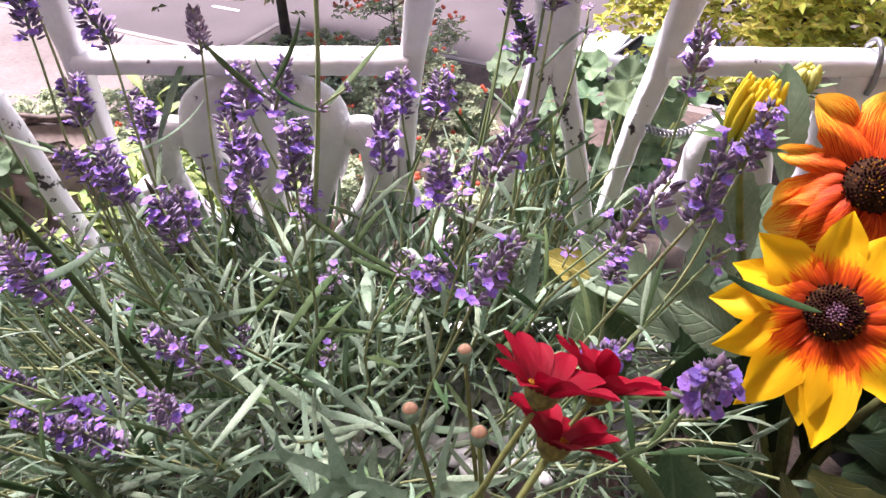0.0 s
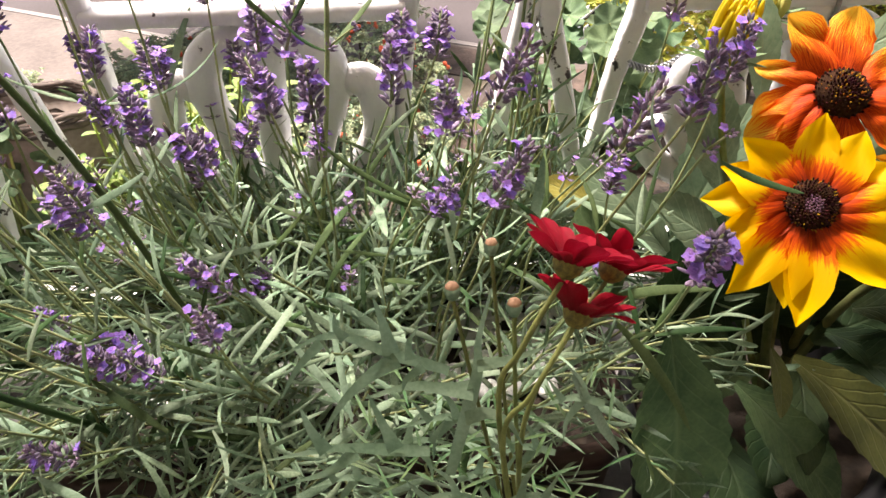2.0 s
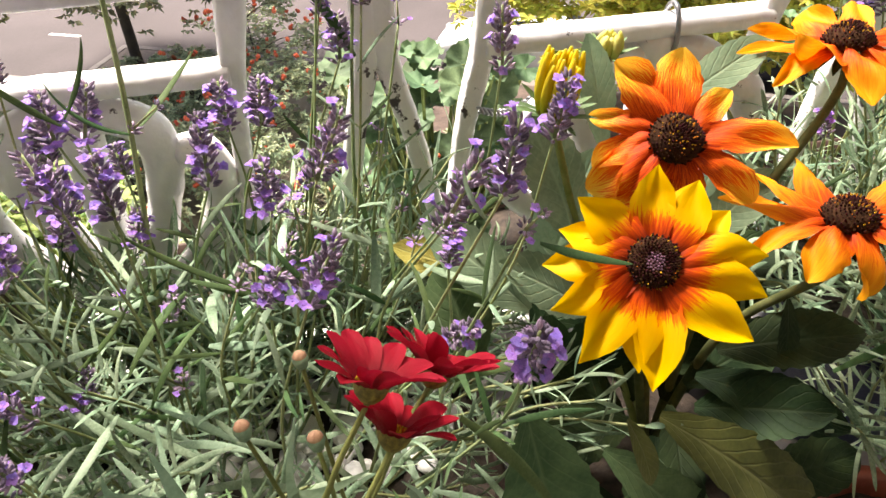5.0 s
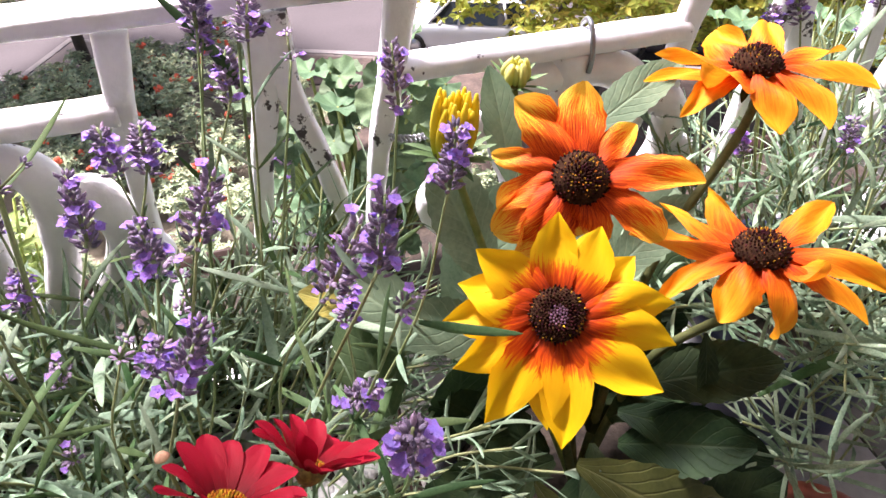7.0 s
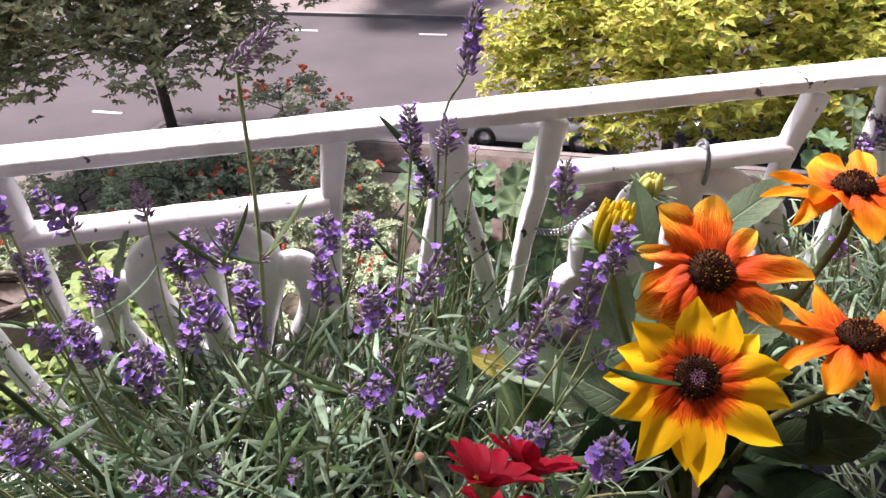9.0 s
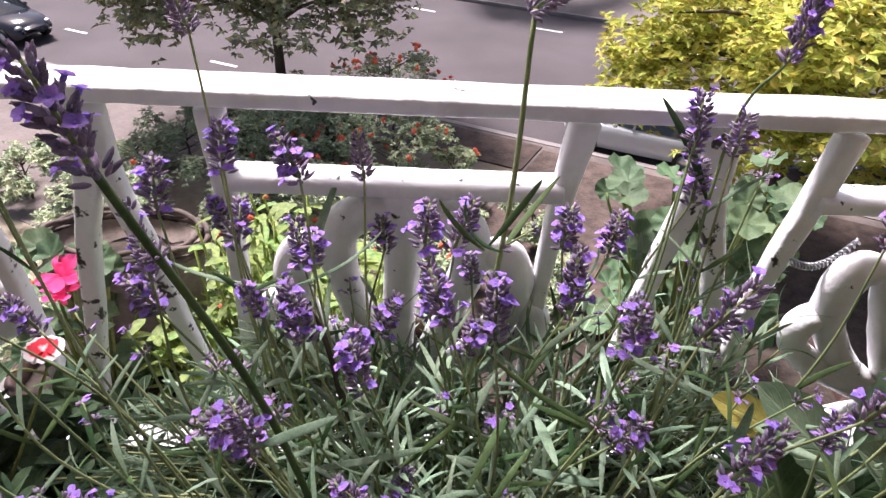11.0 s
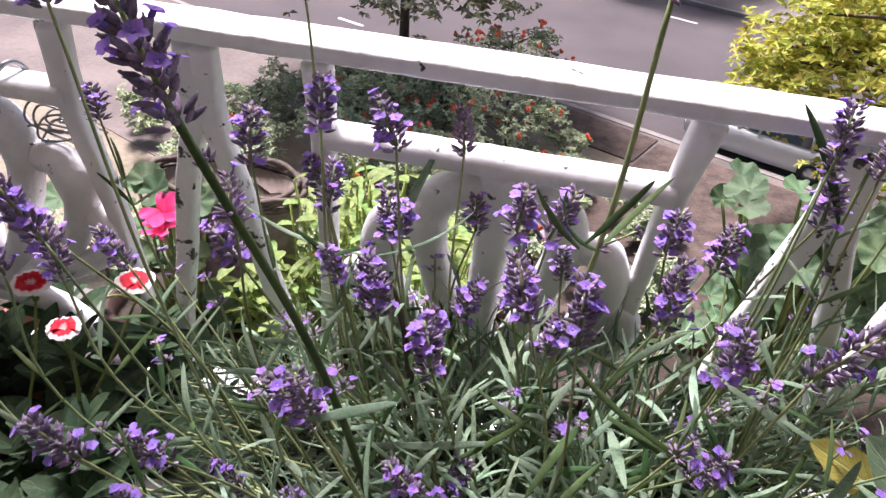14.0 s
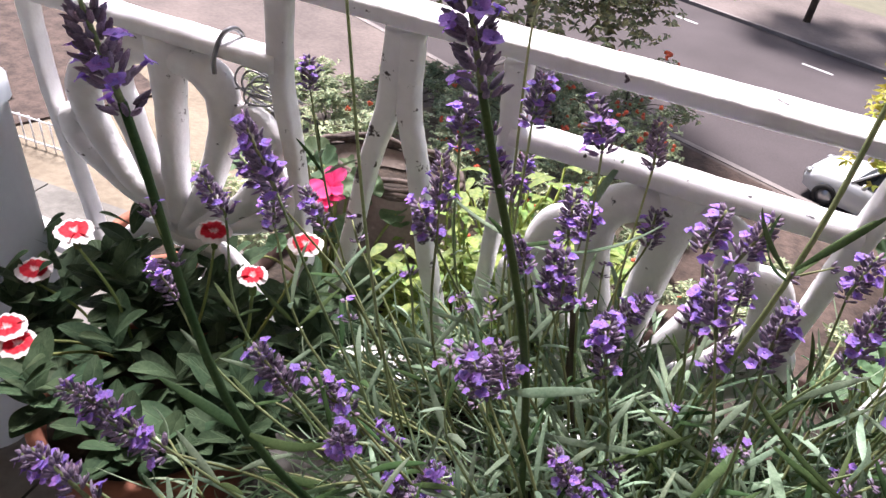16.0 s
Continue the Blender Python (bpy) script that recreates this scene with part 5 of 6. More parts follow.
rudbeckia_head(D_AT, (0.02, 0.06, 1.0), AMBER_RAY, [(95, 0.95, 0.0, 1.05), (128, 1.1, 0.2, 0.8), (155, 1.25, 0.4, 0.9), (178, 1.2, 0.9, 0.6), (-142, 0.8, 1.5, 1.1), (-98, 0.9, 2.0, 0.85, 0.8), (-60, 0.6, -2.2, 0.8, -0.9), (-52, 1.15, 1.2, 0.8), (-26, 1.3, 0.7, 0.85, 0.7), (16, 1.05, 0.1, 0.85)], 0.0140, 0, False, 0.044, 0.025, 0.7, "amber-orange flower with one folded petal", tip=1.1, sharp=0.8, mess=1.8)


def stalk(parent, pts, r, mat=GREEN_STEM):
    ms = Mesh()
    path = bend_path(pts, 6)
    ms.tube(path, [r * (1.1 - 0.25 * i / len(path)) for i in range(len(path))], 8)
    return part("stem", ms, [mat], parent)


RUD_FOOT = (0.21, 0.275, 0.83)
for at, nrm in ((A_AT, (-0.17, -0.62, 0.66)), (B_AT, (-0.1, -0.55, 0.8)), (C_AT, (0.02, 0.10, 1)), (D_AT, (0.02, 0.06, 1))):
    n = Vector(nrm).normalized()
    at = Vector(at)
    stalk(rudbeckia, [RUD_FOOT, Vector(RUD_FOOT).lerp(at, 0.5) + Vector((0, 0.015, 0.0)), at - n * 0.035, at - n * 0.004], 0.0029, RUD_STEM)


def rudbeckia_bud(at, rays, size, label, reach=1.0, ray=BUD_RAY):
    b = Mesh()
    b.lathe([(0.0, -size * 0.3), (size * 0.6, -size * 0.2), (size * 0.75, size * 0.1), (size * 0.5, size * 0.7), (0.0, size * 0.9)], 16)
    head = part("flower_bud", b, [INVOLUCRE], rudbeckia, label, m=facing(at, (0.1, -0.15, 1)))
    r = random.Random(int(at[0] * 7777))
    for i in range(rays):
        t = 2 * math.pi * i / rays
        p = Mesh()
        e = Vector((math.cos(t), math.sin(t), 0))
        q = e * size * 0.62 * (1 if i % 2 else 0.7)
        p.tube(bend_path([q, q * 1.25 + Vector((0, 0, size * 1.2 * reach)), q * r.uniform(1.0, 1.4) * reach + Vector((0, 0, size * r.uniform(2.3, 3.0) * reach))], 4), [0.0015, 0.0021, 0.0024, 0.0026, 0.0026, 0.0025, 0.0023, 0.0018, 0.0008], 6)
        part("petal", p, [ray], head)
    for i in range(16):
        br = Mesh()
        t = 2 * math.pi * i / 16
        br.blade((math.cos(t) * size * 0.5, math.sin(t) * size * 0.5, -size * 0.15), (math.cos(t), math.sin(t), r.uniform(0.1, 0.8)), (0, 0, 1), size * (1.9 if reach < 1 else 1.5), size * 0.36, 0.3, 0.4, 5, 0)
        part("bract", br, [FINE_GREEN], head)
    at = Vector(at)
    stalk(rudbeckia, [RUD_FOOT, Vector(RUD_FOOT).lerp(at, 0.6) + Vector((0, 0.02, 0)), at - Vector((0, 0, 0.003))], 0.0024)


rudbeckia_bud((0.153, 0.335, 1.068), 22, 0.0122, "opening bud with rolled yellow petals")
rudbeckia_bud((0.212, 0.406, 1.060), 10, 0.0088, "closed pale yellow bud", 0.62, PALE_RAY)


def broad_leaf(parent, p, tip, width, up=(0, -0.5, 1), bend=0.5, mat=SHADED_LEAF, name="leaf", teeth=0.07, fold=0.22):
    p, tip = Vector(p), Vector(tip)
    ms = Mesh()
    d = tip - p
    u = Vector(up).normalized()
    ms.blade(p, d + u * d.length * bend * 0.5, u, d.length * 1.04, width, bend, fold, 20, 0, 0.9, teeth, 7, 0.12, 0.0, 0.06)
    return part(name, ms, [mat], parent)


FRONT_LEAVES = (((0.108, 0.222, 0.97), (0.122, 0.19, 0.85), 0.07),
                ((0.15, 0.22, 0.93), (0.217, 0.19, 0.85), 0.042),
                ((0.185, 0.23, 0.935), (0.288, 0.2, 0.833), 0.054),
                ((0.21, 0.26, 0.9), (0.19, 0.19, 0.885), 0.03),
                ((0.24, 0.27, 0.93), (0.315, 0.25, 0.945), 0.042),
                ((0.23, 0.27, 0.91), (0.3, 0.22, 0.9), 0.04),
                ((0.275, 0.268, 0.965), (0.272, 0.25, 0.925), 0.016),
                ((0.17, 0.3, 0.95), (0.12, 0.3, 1.0), 0.04),
                ((0.17, 0.33, 0.98), (0.15, 0.35, 1.055), 0.045),
                ((0.14, 0.32, 0.94), (0.085, 0.35, 0.995), 0.045),
                ((0.19, 0.35, 1.03), (0.188, 0.375, 1.088), 0.026))
BACK_LEAVES = (((0.23, 0.36, 1.04), (0.3, 0.375, 1.072), 0.03),
               ((0.24, 0.32, 0.97), (0.3, 0.34, 1.0), 0.035),
               ((0.15, 0.335, 0.94), (0.19, 0.36, 1.02), 0.055),
               ((0.19, 0.34, 0.93), (0.235, 0.37, 1.0), 0.055),
               ((0.24, 0.35, 0.92), (0.3, 0.36, 0.99), 0.055),
               ((0.22, 0.34, 0.9), (0.33, 0.35, 0.93), 0.055),
               ((0.15, 0.34, 0.9), (0.2, 0.345, 0.96), 0.06),
               ((0.25, 0.34, 0.88), (0.32, 0.345, 0.905), 0.05),
               ((0.1, 0.3, 0.92), (0.09, 0.34, 0.97), 0.05),
               ((0.16, 0.24, 0.86), (0.17, 0.15, 0.82), 0.05),
               ((0.25, 0.22, 0.86), (0.33, 0.23, 0.85), 0.042))
# lit or shaded leaf tone is chosen by where the leaf stands
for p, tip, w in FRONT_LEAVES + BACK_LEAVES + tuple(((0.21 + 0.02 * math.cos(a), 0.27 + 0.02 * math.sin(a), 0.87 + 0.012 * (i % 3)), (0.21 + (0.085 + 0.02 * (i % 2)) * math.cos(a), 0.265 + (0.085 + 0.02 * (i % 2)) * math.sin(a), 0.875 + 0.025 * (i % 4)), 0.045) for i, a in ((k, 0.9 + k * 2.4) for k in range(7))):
    broad_leaf(rudbeckia, p, tip, w, mat=OLIVE_LEAF if tip[0] == 0.288 else HALF_LIT_LEAF if p[0] < 0.115 or tip[0] == 0.217 else LIT_LEAF if tip[2] > 0.97 else SHADED_LEAF)
# added leaves in the shaded tone close the bright gap behind the flowers
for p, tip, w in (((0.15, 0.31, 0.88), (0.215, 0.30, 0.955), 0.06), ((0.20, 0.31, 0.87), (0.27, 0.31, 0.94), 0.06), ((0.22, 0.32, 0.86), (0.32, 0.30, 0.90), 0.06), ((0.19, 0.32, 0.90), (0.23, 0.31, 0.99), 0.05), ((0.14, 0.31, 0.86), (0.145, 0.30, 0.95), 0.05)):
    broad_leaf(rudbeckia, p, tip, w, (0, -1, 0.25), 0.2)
broad_leaf(rudbeckia, (0.150, 0.203, 0.978), (0.167, 0.195, 0.930), 0.015, mat=OLIVE_LEAF, teeth=0.0)
broad_leaf(rudbeckia, (0.11, 0.35, 0.95), (0.065, 0.36, 0.975), 0.03, mat=YELLOWED)

# ---- red marguerite ----
marguerite = thing("marguerite_plant", "marguerite with dark red daisies, small buds and lobed grey-green leaves", "marguerite plant")
M_FOOT = (0.03, 0.165, 0.81)


def red_daisy(at, normal, n, seed, size=0.0195):
    r = random.Random(seed)
    c = Mesh()
    c.lathe([(0.0, -0.0066), (0.0024, -0.0062), (0.0050, -0.0038), (0.0063, -0.0006), (0.006, 0.0004)], 18, 1)
    for i in range(70):
        q, a = math.sqrt((i + 0.5) / 70), i * 2.39996
        c.bead((0.0055 * q * math.cos(a), 0.0055 * q * math.sin(a), 0.0002 + 0.0012 * (1 - q * q)), (0, 0, 1), 0.0016, 0.00045, 4, 0)
    head = part("flower_head", c, [POLLEN, INVOLUCRE], marguerite, "dark red daisy", m=facing(at, normal))
    for i in range(n):
        t = 2 * math.pi * i / n + r.uniform(-0.1, 0.1)
        e = Vector((math.cos(t), math.sin(t), 0))
        p = Mesh()
        p.blade(e * 0.0058, e + Vector((0, 0, r.uniform(0.55, 1.4))), (0, 0, 1), size * r.uniform(0.85, 1.08), r.uniform(0.0088, 0.0106), r.uniform(0.1, 0.8), 0.3, 9, 0, 0.62, across=5, foot=0.45, wave=0.14, twist=r.uniform(-0.3, 0.3), sharp=0.55)
        part("petal", p, [RED_RAY], head)
    at, nn = Vector(at), Vector(normal).normalized()
    stalk(marguerite, [M_FOOT, (at.x * 0.4 - 0.005, 0.156, at.z - 0.07), at - nn * 0.02 - Vector((0.012, 0.006, 0.012)), at - nn * 0.006], 0.0012)


red_daisy((0.037, 0.172, 1.072), (0.36, 0.54, 0.76), 13, 1, 0.0195)
red_daisy((0.061, 0.192, 1.049), (0.53, 0.55, 0.64), 14, 2, 0.02)
red_daisy((0.042, 0.169, 1.048), (0.39, 0.58, 0.71), 12, 3, 0.019)
for at in ((0.012, 0.208, 1.053), (-0.007, 0.172, 1.063), (0.016, 0.165, 1.059)):
    b = Mesh()
    b.ball((0, 0, 0), 0.0029, 10, 7, 0, (1, 1, 0.9))
    b.lathe([(0.0, -0.006), (0.0022, -0.005), (0.0033, -0.001), (0.003, 0.0012)], 12, 1)
    part("flower_bud", b, [BUD_PINK, LOBED_LEAF], marguerite, "round pinkish bud", m=Matrix.Translation(at))
    stalk(marguerite, [M_FOOT, (at[0] * 0.6 + 0.01, at[1] * 0.7 + 0.05, 0.97), (at[0], at[1], at[2] - 0.005)], 0.0010)


def ribbon(ms, pts, width, mat=0, tip=0.2, foot=1.0):
    """A flat tapering lobe along a smooth line, gently cupped."""
    path = bend_path(pts, 6)
    n = len(path) - 1
    rows = []
    for i, p in enumerate(path):
        d = (path[min(i + 1, n)] - path[max(i - 1, 0)]).normalized()
        side = d.cross(Vector((0.1, -0.7, 0.9))).normalized()
        up = side.cross(d)
        k = i / n
        w = width * 0.5 * (foot + (1 - foot) * min(1, 3 * k)) * (1 - (1 - tip) * k ** 1.3)
        rows.append([p + side * (q * w) + up * (0.1 * w * abs(q)) for q in (-1, -0.5, 0, 0.5, 1)])
    ms.grid(rows, mat)


def antler_leaf(y, strokes, width):
    """A deeply cut leaf standing about y: pointed lobes, each a smooth line of (x, z) and its share of the width."""
    ms = Mesh()
    mid = strokes[0][0][0]
    for k, (line, share) in enumerate(strokes):
        ribbon(ms, [(x, y + 0.35 * (z - mid[1]) - 0.12 * abs(x - mid[0]) - 0.0004 * k, z) for x, z in line], width * share, 0, 0.1, 0.6 if k == 0 else 1.2)
    part("leaf", ms, [LOBED_LEAF], marguerite, "deeply lobed leaf")


antler_leaf(0.162, ((((-0.010, 1.027), (-0.022, 1.033), (-0.032, 1.038), (-0.049, 1.048), (-0.060, 1.049), (-0.074, 1.044)), 1.0), (((-0.032, 1.038), (-0.034, 1.050), (-0.037, 1.062)), 0.95), (((-0.025, 1.035), (-0.025, 1.042), (-0.021, 1.048)), 0.6),
                    (((-0.049, 1.048), (-0.052, 1.053), (-0.052, 1.059)), 0.6), (((-0.030, 1.037), (-0.042, 1.031), (-0.053, 1.022), (-0.063, 1.008)), 0.95), (((-0.020, 1.032), (-0.027, 1.028), (-0.029, 1.023)), 0.6), (((-0.058, 1.049), (-0.068, 1.040), (-0.076, 1.028)), 0.6)), 0.0062)
antler_leaf(0.152, ((((-0.012, 0.968), (-0.004, 0.996), (0.002, 1.018), (0.003, 1.032), (0.009, 1.054)), 1.0), (((0.0, 1.010), (-0.010, 1.010), (-0.026, 1.014), (-0.045, 1.012)), 1.0), (((0.002, 1.022), (0.010, 1.023), (0.020, 1.026), (0.031, 1.031)), 0.75),
                    (((-0.004, 0.998), (0.006, 1.000), (0.014, 0.996), (0.020, 0.985)), 0.8)), 0.0074)
antler_leaf(0.15, ((((-0.020, 0.990), (-0.036, 0.994), (-0.058, 0.999), (-0.086, 0.999)), 1.0), (((-0.034, 0.994), (-0.038, 1.006), (-0.043, 1.021)), 0.9), (((-0.062, 0.999), (-0.067, 1.010), (-0.070, 1.021)), 0.8), (((-0.050, 0.997), (-0.062, 0.990), (-0.076, 0.988)), 0.8)), 0.0066)
for k in range(13):
    x, z, q = rnd.uniform(-0.06, 0.065), rnd.uniform(0.90, 0.985), rnd.choice((-1, 1)) * rnd.uniform(0.8, 1.2)
    antler_leaf(rnd.uniform(0.135, 0.175), ((((x, z), (x + 0.016 * q, z + 0.006), (x + 0.036 * q, z + 0.004)), 1.0), (((x + 0.01 * q, z + 0.004), (x + 0.013 * q, z + 0.014), (x + 0.02 * q, z + 0.022)), 0.8), (((x + 0.012 * q, z + 0.005), (x + 0.02 * q, z - 0.004), (x + 0.022 * q, z - 0.014)), 0.8),
                                            (((x + 0.022 * q, z + 0.006), (x + 0.026 * q, z + 0.012), (x + 0.03 * q, z + 0.018)), 0.7)), 0.0048)
ms = Mesh()
for i in range(170):
    a = rnd.uniform(0, 6.28)
    q = Vector((-0.01 + rnd.gauss(0, 0.045), 0.165 + rnd.gauss(0, 0.025), rnd.uniform(0.86, 0.985)))
    ms.blade(q, (math.cos(a), math.sin(a), rnd.uniform(0, 0.9)), (0, 0, 1), rnd.uniform(0.012, 0.028), 0.0022, 0.4, 0.3, 4, 0, 1.6)
part("fine_leaves", ms, [FINE_GREEN], marguerite, "thread-like fresh green leaves", "stuff")

# ---- pinks in the terracotta pot ----
pinks = thing("dianthus_plant", "bushy pinks with dark leaves and red flowers edged in white", "dianthus plant")
for i in range(36):
    a, q = rnd.uniform(0, 6.28), math.sqrt(rnd.random())
    c = Vector((-0.475 + 0.128 * q * math.cos(a), 0.378 + 0.098 * q * math.sin(a), 0.822))
    e = c + Vector((math.cos(a) * 0.03 * q, math.sin(a) * 0.03 * q, rnd.uniform(0.015, 0.065)))
    for k in range(9):
        t = k * 2.4 + rnd.uniform(-0.3, 0.3)
        s = k / 8
        w = rnd.uniform(0.021, 0.029) * (1.15 - 0.5 * s)
        broad_leaf(pinks, c.lerp(e, s), c.lerp(e, s) + Vector((math.cos(t), math.sin(t), 0.25 + 0.9 * s)) * rnd.uniform(0.032, 0.05) * (1.15 - 0.6 * s), w, (math.cos(t) * -0.3, math.sin(t) * -0.3, 1), rnd.uniform(0.3, 0.9), DIANTHUS_LEAF, teeth=0.0)


def dianthus_flower(parent, at, normal, foot, mat=DIANTHUS_RAY, size=0.0152, label="red flower edged in white"):
    c = Mesh()
    c.tube([(0, 0, -0.016), (0, 0, -0.004), (0, 0, 0.0)], [0.0025, 0.003, 0.0034], 8)
    head = part("flower_head", c, [GREEN_STEM], parent, label, m=facing(at, normal, rnd.uniform(0, 6)))
    for i in range(5):
        t = 2 * math.pi * i / 5
        e = Vector((math.cos(t), math.sin(t), 0))
        side = Vector((-math.sin(t), math.cos(t), 0))
        p = Mesh()
        rows = []
        for r in range(7):
            s = r / 6
            w = size * (0.16 + 0.52 * s ** 0.8)
            row = []
            for j in range(9):
                b = 2 * j / 8 - 1
                reach = size * (s * (1 - 0.22 * b * b) + (0.05 * (j % 2) if r == 6 else 0))
                row.append(e * reach + side * (w * b) + Vector((0, 0, 0.0012 * (i % 2) + 0.002 * math.sin(3 * s) + 0.0008 * math.sin(9 * b))))
            rows.append(row)
        p.grid(rows)
        part("petal", p, [mat], head)
    stalk(parent, [foot, Vector(foot).lerp(Vector(at), 0.5) + Vector((0.004, 0.004, 0)), Vector(at) - Vector(normal).normalized() * 0.015], 0.0013)


for at in ((-0.592, 0.36, 0.883), (-0.536, 0.36, 0.942), (-0.549, 0.30, 0.870), (-0.562, 0.304, 0.878), (-0.385, 0.439, 0.934), (-0.368, 0.345, 0.975), (-0.457, 0.42, 0.932)):
    dianthus_flower(pinks, at, (0.1, -0.05, 1.0), (-0.46 + (at[0] + 0.46) * 0.5, 0.36, 0.82), size=0.0095 if at[2] > 0.96 else 0.0138)

# ---- plants outside the railing, in a hung box and a wicker basket ----
trough((-0.52, 0.53, 0.703), (0.30, 0.655, 0.79), BOX_BROWN, "dark brown window box outside the railing")
lime = thing("lime_foliage_plant", "lime green leafy plant behind the railing", "foliage plant")
SPRIGS = []
for i in range(8):
    ms = Mesh()
    e = Vector((rnd.gauss(0, 0.25), rnd.gauss(0, 0.25), 1))
    ms.tube(bend_path([(0, 0, 0), e * 0.5 + Vector((0.08, 0, 0)), e], 3), 0.009, 4)
    for k in range(7):
        a = k * 2.4 + rnd.uniform(-0.3, 0.3)
        ms.blade(e * (0.25 + 0.75 * k / 6), (math.cos(a), math.sin(a), 0.5), (0, 0, 1), rnd.uniform(0.13, 0.23), rnd.uniform(0.06, 0.11), 0.7, 0.3, 6, 0, 0.9, 0.1)
    SPRIGS.append(ms.build("sprig", [LIME_LEAF]))
for i in range(150):
    x = rnd.uniform(-0.335, -0.17)
    h = rnd.uniform(0.06, 0.19) * (1.0 if x > -0.28 else 0.72)
    m = Matrix.Translation((x, rnd.uniform(0.54, 0.64) if x > -0.31 else rnd.uniform(0.535, 0.56), 0.775)) @ Matrix.Rotation(rnd.uniform(0, 6.28), 4, "Z") @ Matrix.Diagonal((0.125, 0.125, h, 1))
    part("sprig", SPRIGS[i % 8], [], lime, m=m)
for i in range(8):
    m = Matrix.Translation((rnd.uniform(-0.37, -0.28), rnd.uniform(0.53, 0.542), 0.775)) @ Matrix.Rotation(rnd.uniform(0, 6.28), 4, "Z") @ Matrix.Diagonal((0.10, 0.06, rnd.uniform(0.05, 0.10), 1))
    part("sprig", SPRIGS[i % 8], [], lime, m=m)


def round_leaf(parent, at, normal, r):
    """A scalloped kidney-shaped leaf with shallow folds."""
    ms = Mesh()
    rows = []
    for k in range(6):
        s = k / 5
        row = []
        for j in range(29):
            a = radians(-160 + 320 * j / 28)
            q = r * s * (1 + (0.05 if k == 5 and j % 2 else 0)) * (0.85 + 0.15 * math.cos(a))
            row.append((q * math.cos(a), q * math.sin(a), r * (0.2 * s * s + 0.11 * s * s * math.cos(7 * a))))
        rows.append(row)
    ms.grid(rows)
    part("leaf", ms, [PEL_LEAF], parent, m=facing(at, normal, rnd.uniform(0, 6.28)))


def loose_flower(parent, at, normal, foot):
    """Five separate rounded petals, the upper two apart from the lower three."""
    c = Mesh()
    c.tube([(0, 0, -0.012), (0, 0, -0.004), (0, 0, 0.0)], [0.0012, 0.0016, 0.0022], 7)
    head = part("flower_head", c, [GREEN_STEM], parent, "bright pink flower", m=facing(at, normal, rnd.uniform(-0.4, 0.4)))
    for a in (62, 112, 205, 270, 335):
        e = Vector((math.cos(radians(a)), math.sin(radians(a)), 0.25 + rnd.uniform(0, 0.25)))
        p = Mesh()
        p.blade(e * 0.002, e, (0, 0, 1), rnd.uniform(0.016, 0.02), rnd.uniform(0.0125, 0.015), rnd.uniform(0.2, 0.9), 0.2, 10, 0, 0.6, across=7, foot=0.12, wave=0.15, twist=rnd.uniform(-0.4, 0.4))
        part("petal", p, [PINK_RAY], head)
    stalk(parent, [foot, Vector(foot).lerp(Vector(at), 0.5) + Vector((0.004, 0.004, 0)), Vector(at) - Vector(normal).normalized() * 0.011], 0.0013)


def pelargonium(x0, x1, y0, y1, z0, z1, count, flowers, label):
    plant = thing("pelargonium_plant", label, "pelargonium plant")
    for i in range(count):
        at = Vector((rnd.uniform(x0, x1), rnd.uniform(y0, y1), rnd.uniform(z0, z1)))
        foot = Vector(((x0 + x1) / 2 + (at.x - (x0 + x1) / 2) * 0.4, (y0 + y1) / 2, 0.775))
        round_leaf(plant, at, (rnd.gauss(0, 0.35), -0.35 + rnd.gauss(0, 0.3), 1), rnd.uniform(0.012, 0.021))
        stalk(plant, [foot, foot.lerp(at, 0.6) + Vector((0, 0, 0.012)), at], 0.0016)
    for at in flowers:
        for k in range(3):
            q = Vector(at) + Vector((rnd.uniform(-0.015, 0.015), rnd.uniform(-0.01, 0.01), rnd.uniform(-0.01, 0.01)))
            loose_flower(plant, q, (rnd.gauss(0, 0.4), -0.45 + rnd.gauss(0, 0.25), 0.9), ((x0 + x1) / 2, (y0 + y1) / 2, 0.8))
    return plant


pelargonium(0.04, 0.215, 0.545, 0.645, 0.82, 1.0, 120, (), "pelargonium with round scalloped green leaves behind the railing")
pelargonium(-0.515, -0.36, 0.535, 0.60, 0.80, 0.93, 46, ((-0.418, 0.535, 0.915),), "pelargonium with a bright pink flower behind the railing")
pelargonium(0.5, 0.66, 0.55, 0.65, 0.86, 1.0, 16, ((0.578, 0.55, 1.046),), "pelargonium with a bright pink flower behind the railing")
trough((0.42, 0.53, 0.703), (0.78, 0.655, 0.79), BOX_BROWN, "dark brown window box outside the railing")

basket = thing("wicker_basket", "beige round planter with a dark plaited wicker rim", "basket", (-0.392, 0.605, 0.79))
ms = Mesh()
ms.grid([[(q * 0.074 * math.cos(a), q * 0.038 * math.sin(a), z) for a in (2 * math.pi * j / 40 for j in range(40))] for q, z in ((0.0, 0.0), (0.72, 0.0), (0.76, 0.006), (0.98, 0.128), (0.92, 0.130), (0.86, 0.10), (0.0, 0.095))], 0, True)
part("body", ms, [BEIGE_CLAY], basket)
ms = Mesh()
ms.grid([[(q * 0.062 * math.cos(a), q * 0.031 * math.sin(a), 0.112 + 0.008 * noise.noise((q * math.cos(a) * 3, q * math.sin(a) * 3, 5))) for a in (2 * math.pi * j / 24 for j in range(24))] for q in (0.01, 0.35, 0.7, 1.0)], 0, True)
part("soil", ms, [SOIL], basket)
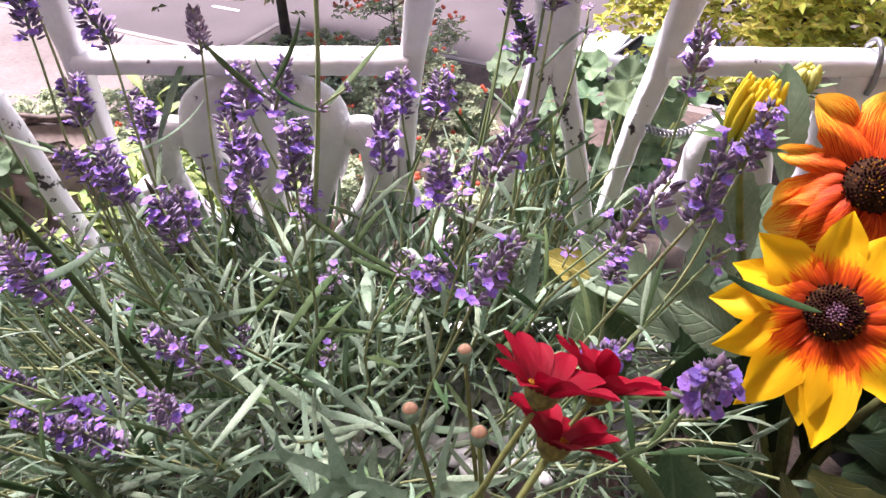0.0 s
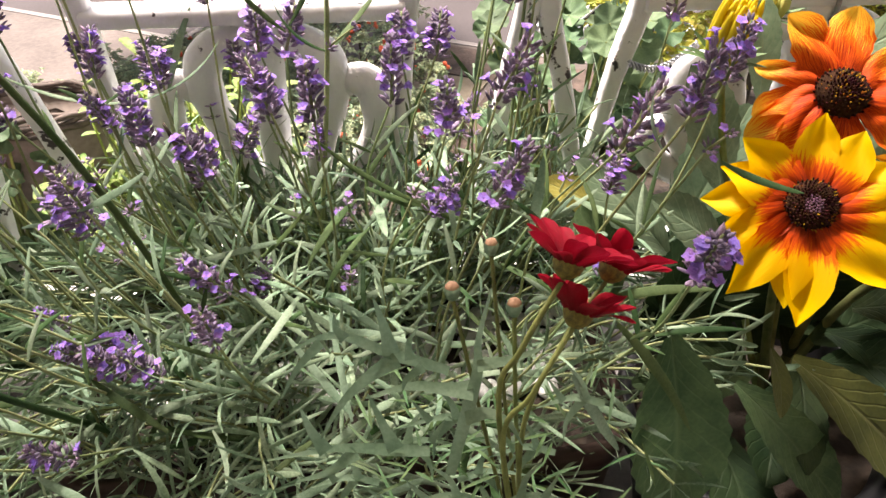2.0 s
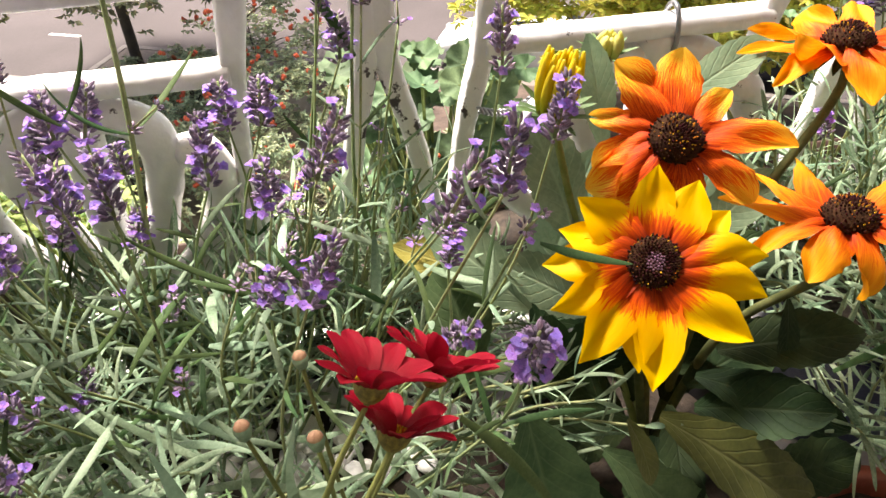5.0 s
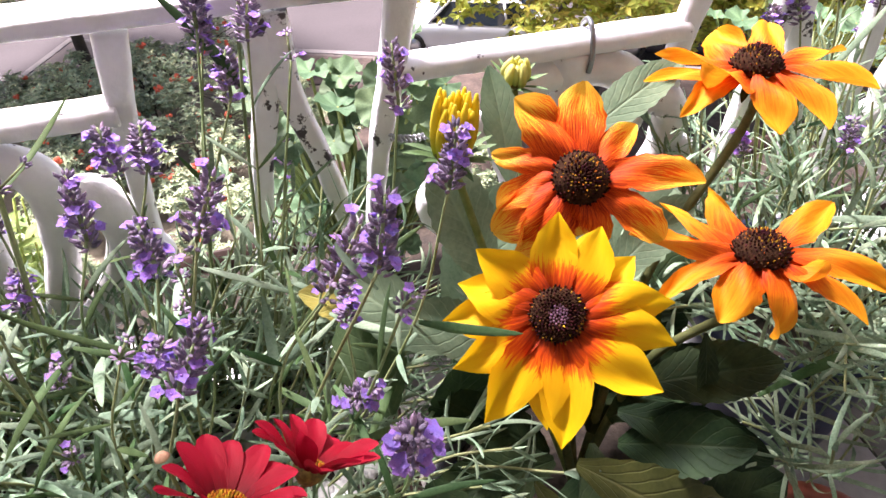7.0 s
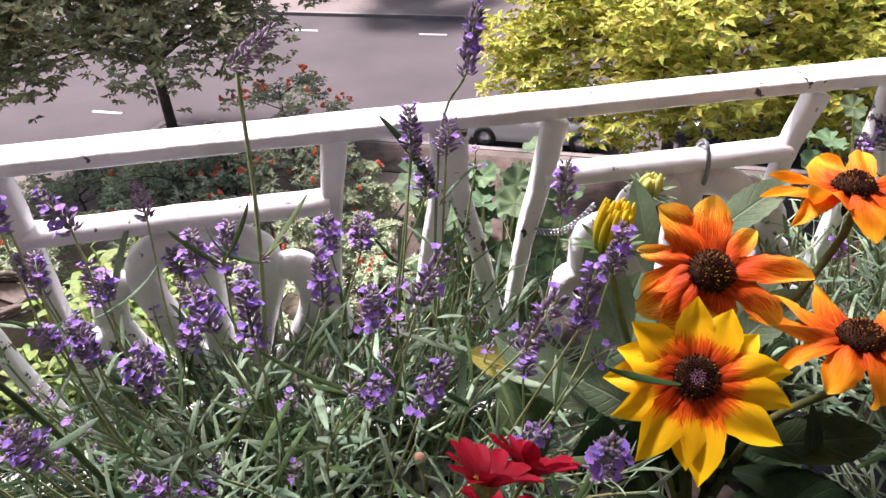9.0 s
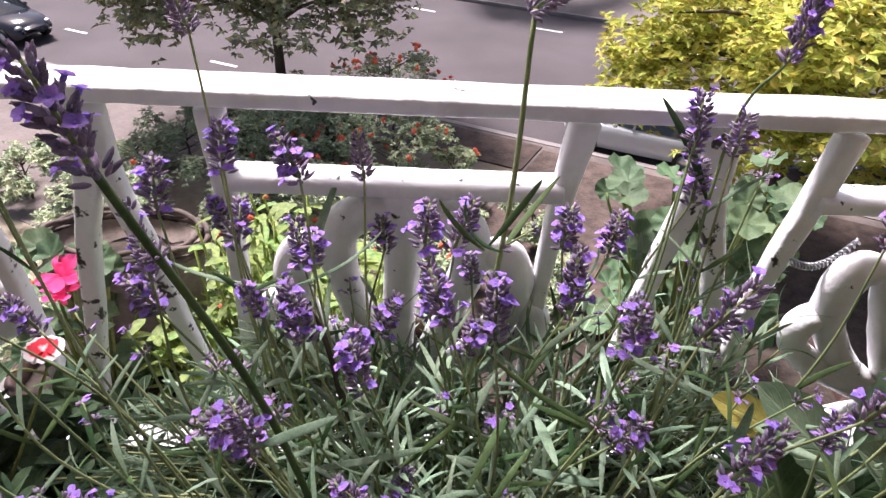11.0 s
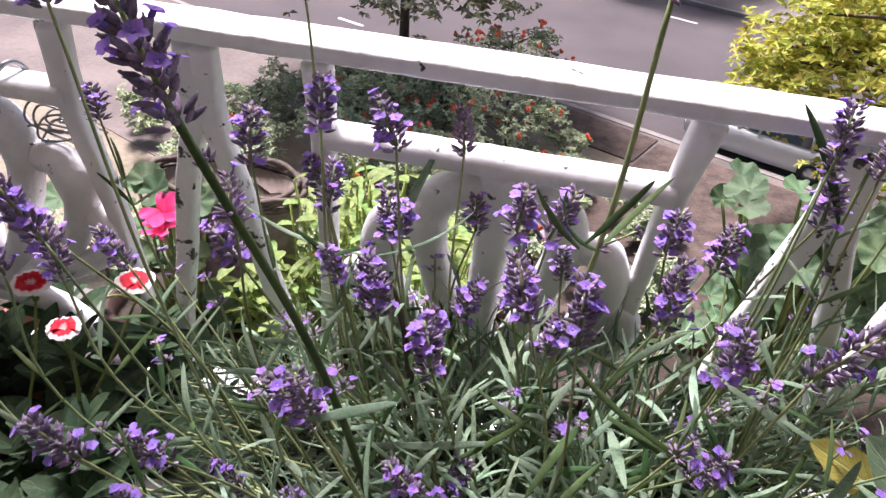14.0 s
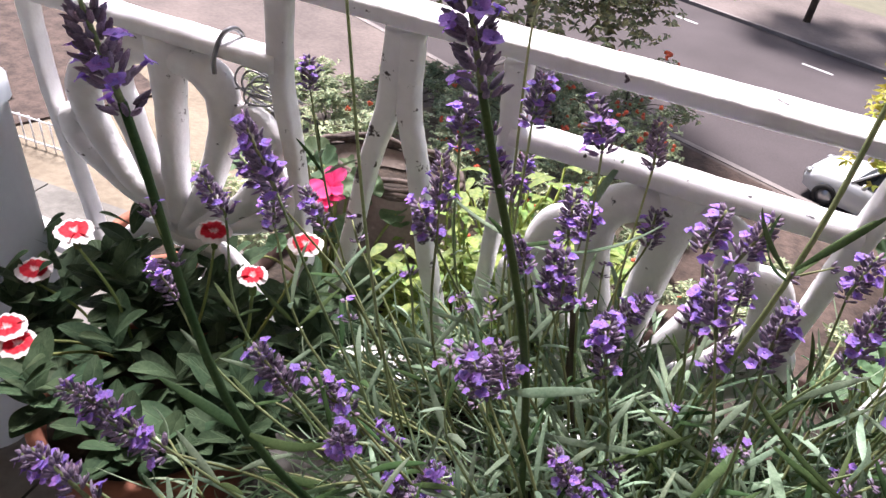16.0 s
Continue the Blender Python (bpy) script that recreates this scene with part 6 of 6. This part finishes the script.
for k in range(5):
    ms = Mesh()
    w = 0.94 + 0.05 * (k % 2) + 0.03 * math.sin(k)
    ms.tube([((0.078 * w + 0.0012 * math.sin(7 * a + k)) * math.cos(a), (0.042 * w + 0.0012 * math.sin(5 * a + k)) * math.sin(a), 0.124 + 0.0036 * k + 0.0022 * math.sin(6 * a + k * 2.1)) for a in (2 * math.pi * j / 48 for j in range(49))], 0.0028, 6)
    part("withe", ms, [WICKER], basket)

# ---- white plastic tub beside the pinks ----
trough((-1.0, 0.29, 0.703), (-0.614, 0.415, 1.03), WHITEPOT, "tall white plastic tub on the sill", taper=0.98)

# ---- long leaves that cross the bush at all angles ----
for i in range(80):
    x, y = rnd.uniform(-0.32, 0.11), rnd.uniform(0.2, 0.42)
    p = Vector((x, y, lav_top(x, y) - rnd.uniform(-0.015, 0.06)))
    a = rnd.uniform(0, 6.28)
    long_leaf(lavender, p, p + Vector((math.cos(a), math.sin(a), rnd.uniform(-0.2, 0.7))) * rnd.uniform(0.035, 0.062), rnd.uniform(0.0042, 0.0078), rnd.uniform(-0.15, 0.25))
for i in range(45):
    x, y = rnd.uniform(-0.30, 0.04), rnd.uniform(0.19, 0.27)
    p = Vector((x, y, rnd.uniform(0.84, 0.915)))
    a = rnd.uniform(0, 6.28)
    long_leaf(lavender, p, p + Vector((math.cos(a), 0.6 * math.sin(a), rnd.uniform(0.0, 0.8))) * rnd.uniform(0.035, 0.06), rnd.uniform(0.005, 0.008), rnd.uniform(-0.15, 0.25))

# a dried, twisted brown leaf among the stems
ms = Mesh()
ms.tube(bend_path([(-0.172, 0.37, 1.03), (-0.163, 0.365, 1.0), (-0.157, 0.36, 0.965), (-0.145, 0.355, 0.93)], 6), [0.0008 + 0.0022 * math.sin(math.pi * i / 18) for i in range(19)], 7, squash=0.5)
part("dry_leaf", ms, [BARK], lavender, "dried dark brown leaf")

# dry stems and wire caught behind the railing
for i in range(14):
    ms = Mesh()
    p = Vector((-0.47 + rnd.uniform(-0.05, 0.07), 0.60 + rnd.uniform(-0.03, 0.03), 0.80))
    e = p + Vector((rnd.uniform(-0.05, 0.05), rnd.uniform(-0.04, 0.04), rnd.uniform(0.1, 0.19)))
    ms.tube(bend_path([p, p.lerp(e, 0.5) + Vector((rnd.uniform(-0.03, 0.03), 0.01, 0.01)), e, e + Vector((rnd.uniform(-0.05, 0.05), 0, rnd.uniform(-0.03, 0.02)))], 6), 0.0011, 5)
    part("dry_stem", ms, [DRY_STEM], basket)
